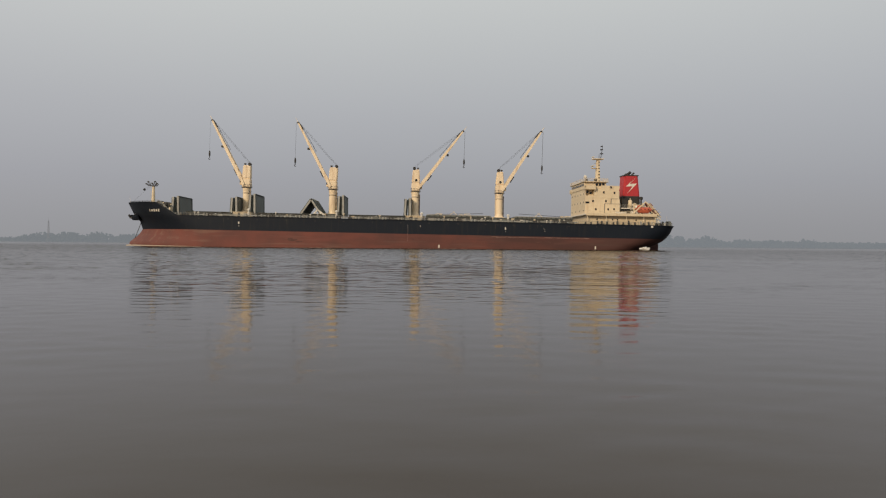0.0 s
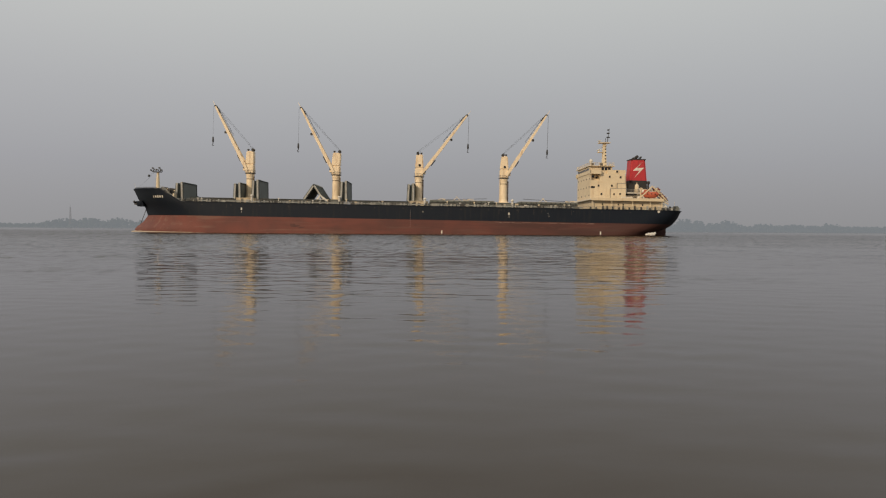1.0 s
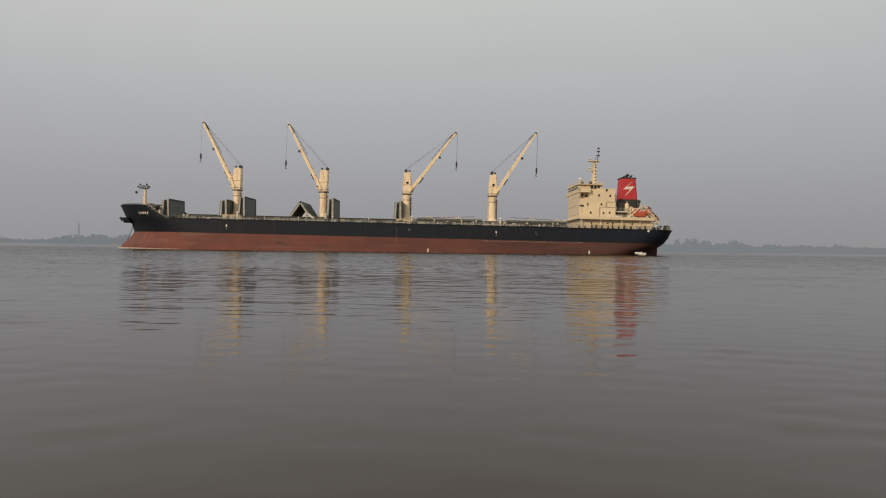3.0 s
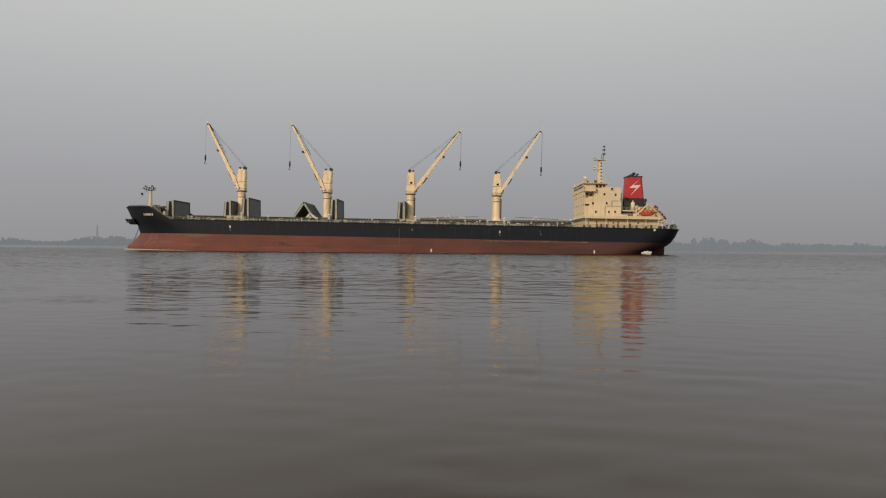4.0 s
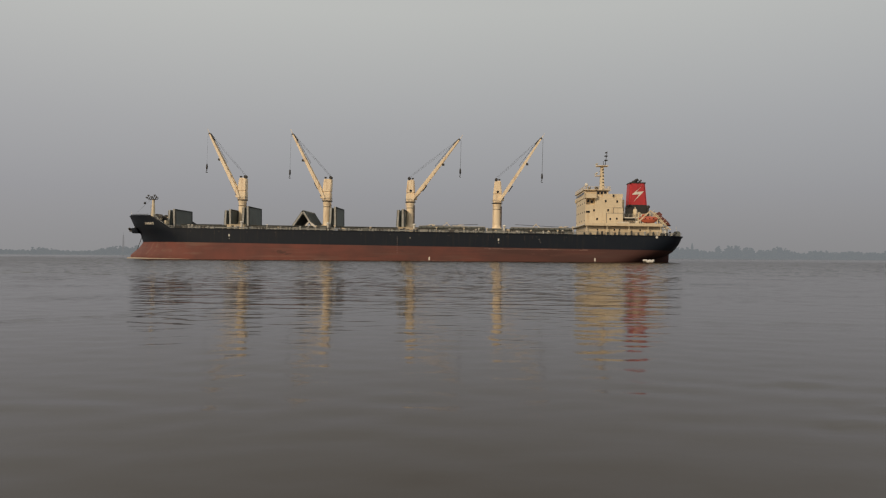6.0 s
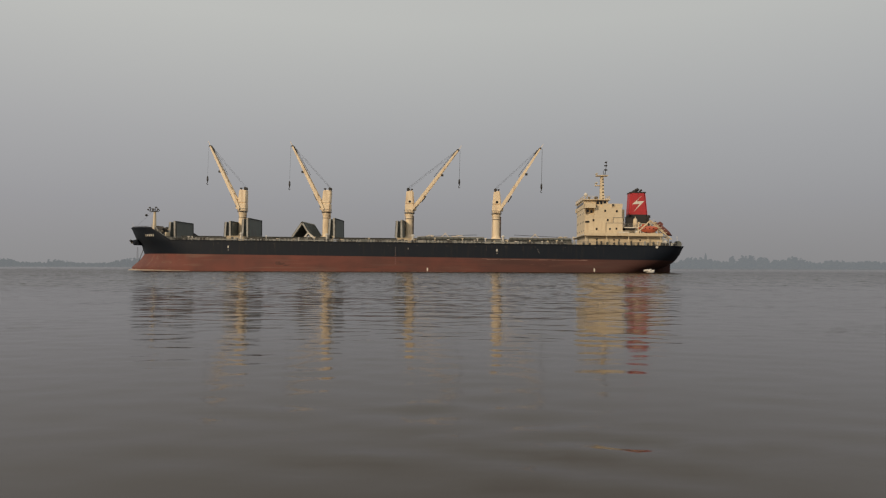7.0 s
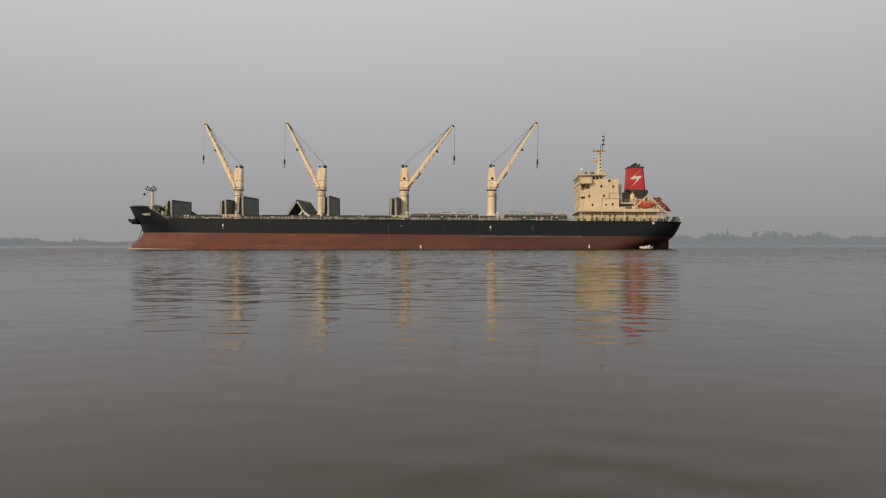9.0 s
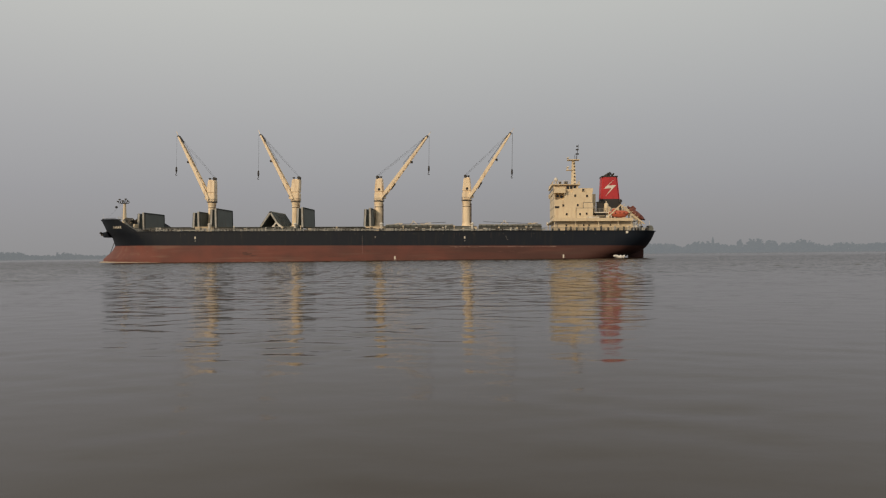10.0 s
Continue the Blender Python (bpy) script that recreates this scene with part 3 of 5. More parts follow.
def hull_marks():
    for x in (104.1, 155.1):                                  # white ticks at the waterline
        side_plate("hull_mark", x, 2.5 if x > 120 else 1.95, 0.42, 1.0, M_WHITE, "white painted tug mark")
    for x, z in ((40.45, 8.05), (125.5, 8.05)):
        side_plate("hull_mark", x, z + 0.1, 0.4, 0.75, M_WHITE, "white painted mark")
        side_plate("hull_mark", x + 0.05, z - 0.9, 0.22, 0.3, M_EDGE)
    for k in range(9):                                        # draught figures as bars
        side_plate("draught_bar", 94.0, 8.5 - k * 0.62, 0.2, 0.22, M_RAIL if k < 3 else M_PRIMER)
    side_plate("hull_mark", 98.0, 8.3, 0.3, 0.5, M_RAIL)
    for k in range(3):
        side_plate("draught_bar", 138.0 + 0.2 * k, 8.5 - k * 0.5, 0.3, 0.14, M_RAIL)
    # ship's name as plain bars
    for k, (w, h) in enumerate(((0.3, 0.8), (0.55, 0.6), (0.5, 0.75), (0.6, 0.65), (0.35, 0.8))):
        side_plate("name_bar", 11.7 + k * 0.86, 11.6, w, h, M_WHITE, "white bar in place of a letter")
    rnd = random.Random(8)
    x = 121.0
    while x < 152.0:                                          # worn primer along the top of the red paint
        long = rnd.uniform(1.0, 3.4)
        side_plate("scrape", x + long / 2, 5.35 + rnd.uniform(-0.12, 0.12), long, rnd.uniform(0.08, 0.26), M_PRIMER, thick=0.012)
        x += long + rnd.uniform(-0.6, 0.15)
    for x, z, w, h in ((57.5, 3.3, 3.4, 1.0), (59.8, 2.6, 2.2, 0.5), (95.5, 4.0, 1.6, 0.5), (136.5, 3.9, 2.6, 0.45), (139.8, 4.1, 1.9, 0.35), (143.0, 3.5, 3.2, 0.3), (120.5, 3.1, 4.5, 0.25), (86.0, 2.2, 5.0, 0.3)):
        for k in range(4):                                    # dark rubbed patches from fenders
            side_plate("scuff", x + rnd.uniform(-w, w) * 0.4, z + rnd.uniform(-h, h) * 0.5, w * rnd.uniform(0.3, 0.8), h * rnd.uniform(0.25, 0.6), M_SCUFF, thick=0.008 + 0.004 * k)
    for k in range(12):                                       # faint vertical rust runs below the deck edge
        x, h = rnd.uniform(24, 150), rnd.uniform(0.5, 1.7)
        side_plate("rust_run", x, 9.6 - h / 2, rnd.uniform(0.07, 0.16), h, M_RUNS, thick=0.01)
    for k in range(16):                                       # overboard scuppers with streaks
        side_plate("scupper", 28 + k * 9.1, 9.3, 0.35, 0.25, M_DARK)
    # white fairlead plate near the stern
    bm = B()
    tube(bm, (173.7, -half_breadth(173.7, 9.7) + 0.1, 9.7), (173.7, -half_breadth(173.7, 9.7) - 0.2, 9.7), 0.38, n=14)
    part("fairlead", bm, M_WHITE, ship, "white ringed mooring fairlead")
    # name band and anchor recess at the bow
    bm = B()
    hexa(bm, [(2.6, -3.4, 8.6), (5.4, -4.6, 8.6), (5.4, -2.0, 8.6), (2.6, -1.0, 8.6)],
         [(0.9, -2.6, 10.2), (5.0, -5.6, 10.4), (5.0, -2.0, 10.4), (0.9, -0.6, 10.2)])
    part("anchor_bolster", bm, M_BLACK, ship, "black anchor bolster")
    for side in (-1, 1):
        bm = B()
        c = Vector((2.0, side * 2.6, 9.6))
        tube(bm, c + Vector((1.6, 0, 1.4)), c, 0.22, n=8)
        beam(bm, c + Vector((-0.5, -1.2, 0.6)), c, 0.5, 0.6)
        beam(bm, c + Vector((-0.5, 1.2, 0.6)), c, 0.5, 0.6)
        box(bm, c.x - 0.5, c.x + 0.5, c.y - 0.8, c.y + 0.8, c.z - 0.45, c.z + 0.2)
        part("anchor", bm, M_DARK, ship, "dark stockless anchor housed under the bow")
    bm = B()                                                   # anchor cable
    p, q = Vector((3.2, 2.4, 8.4)), Vector((-0.2, 2.6, -0.6))
    for i in range(24):
        a, b = p.lerp(q, i / 24), p.lerp(q, (i + 1) / 24)
        beam(bm, a, b, 0.2 if i % 2 else 0.08, 0.08 if i % 2 else 0.2)
    part("anchor_cable", bm, M_DARK, ship, "taut dark anchor chain")


hull()
hull_marks()


# ---------------------------------------------------------------- deck: coamings, hatch covers
HATCHES = ((22.0, 35.5), (45.0, 65.5), (74.5, 93.0), (100.0, 121.5), (129.5, 149.0))
HW = 8.2


def coamings():
    for k, (a, b) in enumerate(HATCHES):
        bm = B()
        z0, z1 = DECK - 0.1, 11.75
        for y0, y1 in ((-HW - 0.5, -HW), (HW, HW + 0.5)):
            box(bm, a, b, y0, y1, z0, z1)
        for x0, x1 in ((a, a + 0.5), (b - 0.5, b)):
            box(bm, x0, x1, -HW, HW, z0, z1)
        n = int((b - a) / 1.9)
        for i in range(n + 1):                                # stays
            x = a + 0.1 + (b - a - 0.4) * i / n
            for s in (-1, 1):
                hexa(bm, [(x, s * (HW + 0.5), z0), (x + 0.12, s * (HW + 0.5), z0), (x + 0.12, s * (HW + 1.4), z0), (x, s * (HW + 1.4), z0)],
                     [(x, s * (HW + 0.5), z1 - 0.1), (x + 0.12, s * (HW + 0.5), z1 - 0.1), (x + 0.12, s * (HW + 0.8), z1 - 0.1), (x, s * (HW + 0.8), z1 - 0.1)])
        for s in (-1, 1):
            box(bm, a - 0.1, b + 0.1, s * (HW + 0.55) - 0.35, s * (HW + 0.55) + 0.35, z1 - 0.16, z1 + 0.05)
        part("hatch_coaming", bm, M_COAMING, ship, "dark green steel hatch coaming")
        if k >= 3:
            n = 4
            for i in range(n):
                x0, x1 = a + (b - a) * i / n + 0.06, a + (b - a) * (i + 1) / n - 0.06
                bm = B()
                box(bm, x0, x1, -HW - 0.6, HW + 0.6, 11.82, 12.32)
                for j in range(5):
                    y = -HW + 2 * HW * (j + 0.5) / 5
                    box(bm, x0 + 0.3, x1 - 0.3, y - 0.1, y + 0.1, 12.4, 12.5)
                cover = part("hatch_cover", bm, M_HATCH, ship, "closed flat grey-green hatch cover")
                bm = B()
                box(bm, x0, x1, -HW - 0.68, -HW - 0.6, 12.3, 12.44)
                part("cover_edge", bm, M_EDGE, cover, "pale worn cover edge")
                for j in range(3):
                    xc = x0 + (x1 - x0) * (j + 0.5) / 3
                    bm = B()
                    box(bm, xc - 0.1, xc + 0.1, -HW - 0.85, -HW - 0.6, 11.5, 12.2)
                    part("cleat", bm, M_DARK, cover)


def panel(bottom, top, width, mat_label, thick=0.75, flip=1):
    """One hatch panel that stands across the ship; bottom and top are (x, z)."""
    bx, bz = bottom
    tx, tz = top
    d = Vector((tx - bx, 0, tz - bz)).normalized()
    nrm = Vector((d.z, 0, -d.x)) * thick * flip
    bm = B()
    w = width / 2
    lo = [Vector((bx, -w, bz)), Vector((bx, w, bz)), Vector((bx, w, bz)) + nrm, Vector((bx, -w, bz)) + nrm]
    hi = [v + Vector((tx - bx, 0, tz - bz)) for v in lo]
    hexa(bm, lo, hi)
    ob = part("hatch_cover", bm, M_HATCH, ship, mat_label)
    # stiffeners on the underside
    ln = math.hypot(tx - bx, tz - bz)
    for j in range(7):
        y = -w + width * (j + 0.5) / 7
        bm = B()
        p = Vector((bx, y, bz)) - nrm.normalized() * 0.18 + d * 0.3
        beam(bm, p, p + d * (ln - 0.6), 0.16, 0.36)
        part("stiffener", bm, M_HATCH, ob)
    face = nrm + nrm.normalized() * 0.05
    a0, a1 = Vector((bx, 0, bz)) + face + d * 0.2, Vector((bx, 0, bz)) + face + d * (ln - 0.2)
    bm = B()
    for q in (a0, a1):
        beam(bm, q + Vector((0, -w + 0.3, 0)), q + Vector((0, w - 0.3, 0)), 0.3 if q is not a1 else 0.4, 0.12)
    for y in (-w + 0.25, w - 0.25):
        beam(bm, a0 + Vector((0, y, 0)), a1 + Vector((0, y, 0)), 0.5, 0.12)
    part("rim", bm, M_COAMING, ob, "dark raised rim")
    for e in (-1, 1):
        bm = B()
        p = Vector((bx, e * (w + 0.06), bz)) + nrm * 0.5
        beam(bm, p, p + d * ln, 0.14, thick * 0.8)
        part("edge_bar", bm, M_EDGE, ob, "pale worn panel edge")
    return ob


def folded(x, z0, h, width, label, gap=1.5):
    panel((x, z0), (x + 0.25, z0 + h - 0.35), width, label, 0.7, -1)
    panel((x + gap, z0), (x + gap - 0.15, z0 + h), width, label, 0.7, 1)


coamings()
folded(16.9, 11.0, 5.8, 13.0, "grey hatch cover folded upright, fully open", 1.2)
folded(35.9, 11.6, 5.4, 12.6, "grey hatch cover folded upright beside a crane", 1.05)
folded(41.9, 11.6, 6.5, 12.8, "grey hatch cover folded upright beside a crane", 1.0)
panel((58.2, 11.8), (61.7, 17.0), 14.0, "hatch cover half raised like a tent", 0.6, 1)
panel((65.3, 11.9), (61.9, 17.0), 14.0, "hatch cover half raised like a tent", 0.6, -1)
bm = B()
beam(bm, (62.6, -7.6, 11.3), (64.0, -7.6, 13.3), 0.3, 0.7, 0.3, 0.35)
beam(bm, (64.0, -7.6, 13.3), (66.2, -7.6, 11.4), 0.3, 0.35, 0.3, 0.8)
beam(bm, (63.1, -7.6, 11.7), (65.6, -7.6, 11.7), 0.2, 0.5)
part("hatch_arm", bm, M_WHITE, ship, "white bent lifting arm under the raised hatch cover")
folded(71.0, 11.7, 6.6, 12.8, "grey hatch cover folded upright beside a crane", 1.0)
folded(93.2, 12.0, 5.9, 12.6, "grey hatch cover folded upright beside a crane", 1.1)


# ---------------------------------------------------------------- cranes
def crane(cx, way, tip, label, hook_z, roof, wire):
    """way: -1 with the jib forward, 1 with the jib aft. tip: x and z of the jib's end."""
    bm = B()
    taper(bm, (cx - 2.1, cx + 2.1, -2.4, 2.4), (cx - 1.55, cx + 1.55, -1.7, 1.7), DECK - 0.1, 12.4)
    lathe(bm, cx, 0, [(1.6, 12.3), (1.3, 13.4), (1.25, 19.2), (1.4, 20.0), (1.4, 20.4)], 24)
    ped = part("deck_crane", bm, M_CRANE, ship, label)
    bm = B()
    lathe(bm, cx, 0, [(1.55, 20.4), (1.55, 20.7)], 24)
    part("slewing_ring", bm, M_DARK, ped, "dark greased slewing ring")
    bm = B()
    lathe(bm, cx, 0, [(1.25, 18.55), (1.42, 18.65), (1.25, 18.75)], 24)
    part("pedestal_band", bm, M_DARK, ped, "dark band round the pedestal")
    bm = B()                                                   # crane house
    f, r = cx + way * 1.5, cx - way * 1.4
    mid, wide = roof
    ft, rt = mid + way * wide, mid - way * wide
    lo = (min(f, r), max(f, r), -1.2, 1.2)
    hi = (min(ft, rt), max(ft, rt), -1.0, 1.0)
    taper(bm, lo, (lo[0], lo[1], -1.2, 1.2), 20.7, 23.6)
    taper(bm, (lo[0], lo[1], -1.2, 1.2), hi, 23.6, 28.1)
    bmesh.ops.bevel(bm, geom=bm.edges[:], offset=0.22, segments=2, affect="EDGES")
    part("crane_house", bm, M_CRANE, ped, "cream crane house")
    for y in (-0.6, 0.6):
        bm = B()
        tube(bm, (rt + way * 0.5, y - 0.1, 28.55), (rt + way * 0.5, y + 0.1, 28.55), 0.5, n=14)
        box(bm, rt + way * 0.5 - 0.3, rt + way * 0.5 + 0.3, y - 0.22, y + 0.22, 27.9, 28.6)
        part("top_sheave", bm, M_DARK, ped, "dark sheave on the crane house")
    bm = B()
    tube(bm, (ft - way * 0.5, -0.4, 28.0), (ft - way * 0.5, -0.4, 28.7), 0.2, n=8)
    box(bm, ft - way * 0.5 - 0.35, ft - way * 0.5 + 0.35, -0.7, -0.1, 28.4, 28.75)
    part("house_lamp", bm, M_DARK, ped, "small dark lamp on the crane house")
    bm = B()                                                   # operator's window
    wx = cx + way * 0.15
    tube(bm, (wx, -1.26, 24.4), (wx, -1.0, 24.4), 0.42, n=14)
    if way > 0:
        part("port_hole", bm, M_GLASS, ped, "round black opening")
    else:
        bm.free()
    bm = B()                                                   # cab
    c0 = cx + way * 1.2
    box(bm, min(c0, c0 + way * 1.0), max(c0, c0 + way * 1.0), -0.8, 0.8, 21.5, 23.4)
    part("cab", bm, M_CRANE, ped)
    bm = B()
    box(bm, min(c0 + way * 0.25, c0 + way * 1.03), max(c0 + way * 0.25, c0 + way * 1.03), -0.83, 0.83, 22.2, 23.2)
    part("cab_window", bm, M_GLASS, ped, "dark cab window")
    bm = B()                                                   # platform and rail at the ring
    for k in range(10):
        a = 2 * math.pi * k / 10
        p = Vector((cx + 1.7 * math.cos(a), 1.7 * math.sin(a), 20.6))
        q = Vector((cx + 1.7 * math.cos(a + math.pi / 5), 1.7 * math.sin(a + math.pi / 5), 20.6))
        tube(bm, p, p + Vector((0, 0, 1.0)), 0.04, n=5)
        tube(bm, p + Vector((0, 0, 1.0)), q + Vector((0, 0, 1.0)), 0.04, n=5)
        beam(bm, p, q, 0.35, 0.06)
    part("platform", bm, M_RAIL, ped, "narrow railed platform")
    bm = B()                                                   # ladder
    for y in (-0.25, 0.25):
        tube(bm, (cx - way * 1.42, y - 0.6, DECK), (cx - way * 1.42, y - 0.6, 20.4), 0.05, n=5)
    for i in range(24):
        z = DECK + 0.4 + i * 0.42
        tube(bm, (cx - way * 1.42, -0.85, z), (cx - way * 1.42, -0.35, z), 0.03, n=4)
    part("ladder", bm, M_CRANE, ped)
    bm = B()                                                   # dark tube put in for the shaded gap between pedestal and hatch cover
    tube(bm, (cx + 1.42, -0.55, DECK - 0.1), (cx + 1.42, -0.55, 19.6), 0.17, n=8)
    for z in (11.6, 13.6, 15.6, 17.6, 19.3):
        box(bm, cx + 0.9, cx + 1.62, -0.75, -0.35, z - 0.07, z + 0.07)
    part("gap_shade_tube", bm, M_GAPSHADE, ped, "dark brown tube standing in for the shaded gap beside the pedestal")
    # jib: two tapering box beams, tied together
    tx, tz = tip
    foot, head = Vector((cx + way * 0.75, 0, 21.4)), Vector((tx, 0, tz))
    d = (head - foot).normalized()
    up = Vector((-d.z * way, 0, d.x * way))
    bm = B()
    for s in (-1, 1):
        a, b, c = foot + Vector((0, s * 1.45, 0)), foot.lerp(head, 0.55) + Vector((0, s * 0.85, 0)), head + Vector((0, s * 0.45, 0))
        beam(bm, a, a.lerp(b, 0.2), 0.35, 0.65, 0.4, 1.0)
        beam(bm, a.lerp(b, 0.2), b, 0.4, 1.0, 0.35, 0.9)
        beam(bm, b, c, 0.35, 0.9, 0.28, 0.5)
    for i in range(9):
        p = foot.lerp(head, 0.16 + 0.1 * i)
        w = 1.4 - 1.0 * (0.16 + 0.1 * i)
        beam(bm, p + Vector((0, -w, 0)), p + Vector((0, w, 0)), 0.3, 0.3)
    jib = part("jib", bm, M_CRANE, ped, "cream box-beam jib raised at an angle")
    bm = B()                                                   # head with sheaves, and its bracket
    for y in (-0.35, 0, 0.35):
        tube(bm, head + Vector((0, y - 0.08, 0)) + d * 0.2, head + Vector((0, y + 0.08, 0)) + d * 0.2, 0.36, n=12)
    for s in (-1, 1):
        beam(bm, head - d * 2.4 + up * 0.45 + Vector((0, s * 0.5, 0)), head + d * 0.2 + up * 0.3 + Vector((0, s * 0.5, 0)), 0.14, 0.25)
    part("jib_head", bm, M_DARK, ped, "dark sheave block at the jib's end")
    bm = B()
    beam(bm, head + d * 0.2, head + d * 2.2, 0.18, 0.22, 0.08, 0.08)
    part("lamp_bracket", bm, M_CRANE, ped)
    bm = B()                                                   # walkway on the upper half, floodlight
    p0, p1 = head.lerp(foot, 0.04) + up * 0.6, head.lerp(foot, 0.46) + up * 1.05
    for s in (-0.6, 0.6):
        tube(bm, p0 + Vector((0, s, 0)), p1 + Vector((0, s, 0)), 0.04, n=5)
    for i in range(7):
        p = p0.lerp(p1, i / 6)
        for s in (-0.6, 0.6):
            tube(bm, p + Vector((0, s, 0)), p - up * 0.8 + Vector((0, s * 0.9, 0)), 0.025, n=5)
    part("jib_walkway", bm, M_WIRE, ped, "thin rail along the jib")
    bm = B()
    lp = head.lerp(foot, 0.38) - up * 0.85
    box(bm, lp.x - 0.35, lp.x + 0.35, -0.5, 0.5, lp.z - 0.35, lp.z + 0.3)
    part("floodlight", bm, M_DARK, ped, "dark floodlight under the jib")
    bm = B()
    lp = head.lerp(foot, 0.78) - up * 0.8
    beam(bm, lp - d * 1.2, lp + d * 1.2, 0.5, 0.3)
    part("jib_stop", bm, M_DARK, ped, "dark stop under the jib")
    bm = B()                                                   # luffing and hoisting wires
    sheave = Vector((rt + way * 0.5, 0, 28.9))
    for y, dz in ((-0.75, 0.0), (-0.25, 0.35), (0.25, -0.3), (0.75, 0.15)):
        tube(bm, sheave + Vector((0, y, dz)), head.lerp(foot, 0.03) + Vector((0, y * 0.6, 0)) + up * (0.35 + dz), 0.016, n=5)
    part("luffing_wire", bm, M_WIRE, ped, "thin steel luffing wires")
    bm = B()
    hx = head.x + way * 0.75
    top = Vector((hx, 0, tz + 0.1))
    tube(bm, head + d * 0.3 + up * 0.2, top, 0.05, n=5)
    # the wire hangs plumb in the world, so it leans in the trimmed ship
    lean_x = math.sin(radians(0.653))
    tube(bm, top, Vector((hx + lean_x * (hook_z - tz), 0, hook_z + 1.2)), wire, n=5)
    part("hoist_wire", bm, M_WIRE, ped, "thin steel hoist wire")
    bm = B()
    hxx = hx + lean_x * (hook_z - tz)
    lathe(bm, hxx, 0, [(0.1, hook_z + 1.4), (0.26, hook_z + 1.1), (0.32, hook_z + 0.1), (0.24, hook_z - 0.4), (0.1, hook_z - 0.55)], 12)
    tube(bm, (hxx, 0, hook_z - 0.4), (hxx, 0, hook_z - 1.0), 0.13, n=8)
    prev = None
    for i in range(8):
        a = radians(90 - 36 * i)
        p = Vector((hxx - 0.28 * math.cos(a), 0, hook_z - 1.3 + 0.32 * math.sin(a)))
        if prev:
            tube(bm, prev, p, 0.1, n=6)
        prev = p
    part("hook_block", bm, M_DARK, ped, "dark hook block hanging from the jib")


crane(39.0, -1, (27.2, 42.9), "cream deck crane with jib raised towards the bow", 31.4, (39.15, 1.25), 0.022)
crane(68.1, -1, (56.0, 42.9), "cream deck crane with jib raised towards the bow", 29.8, (68.35, 1.35), 0.03)
crane(96.3, 1, (112.2, 41.6), "cream deck crane with jib raised towards the stern", 30.8, (96.4, 1.1), 0.045)
crane(125.3, 1, (139.4, 42.2), "cream deck crane with jib raised towards the stern", 29.4, (125.4, 1.0), 0.055)


# ---------------------------------------------------------------- deck fittings
def rail(points, parent_name, label, height=1.05, gap=2.2, mat=None):
    """Three bars on posts along a line."""
    bm = B()
    for p, q in zip(points, points[1:]):
        for k in (0.35, 0.68, 1.0):
            a, b = Vector(p) + Vector((0, 0, height * k)), Vector(q) + Vector((0, 0, height * k))
            tube(bm, a, b, 0.035 if k < 1 else 0.05, n=5)
    ob = part(parent_name, bm, mat or M_RAIL, ship, label)
    bm = B()
    tube(bm, (0, 0, 0), (0, 0, height), 0.045, n=6)
    me = finish("post", bm, mat or M_RAIL)
    for p, q in zip(points, points[1:]):
        p, q = Vector(p), Vector(q)
        n = max(1, round((q - p).length / gap))
        for i in range(n):
            post = new("post", me)
            post.parent = ob
            post.location = p.lerp(q, i / n)
    return ob


def edge_line(x0, x1, side, n, inset=0.35):
    out = []
    for i in range(n + 1):
        x = x0 + (x1 - x0) * i / n
        out.append((x, side * (half_breadth(x, DECK) - inset), DECK - 0.05))
    return out


rail(edge_line(23, 182.6, -1, 24), "railing", "thin weathered railing along the deck edge")
rail(edge_line(23, 182.6, 1, 24), "railing", "thin weathered railing along the deck edge")
rail([(182.7, -9.3, DECK), (182.9, 0, DECK), (182.7, 9.3, DECK)], "railing", "stern railing")


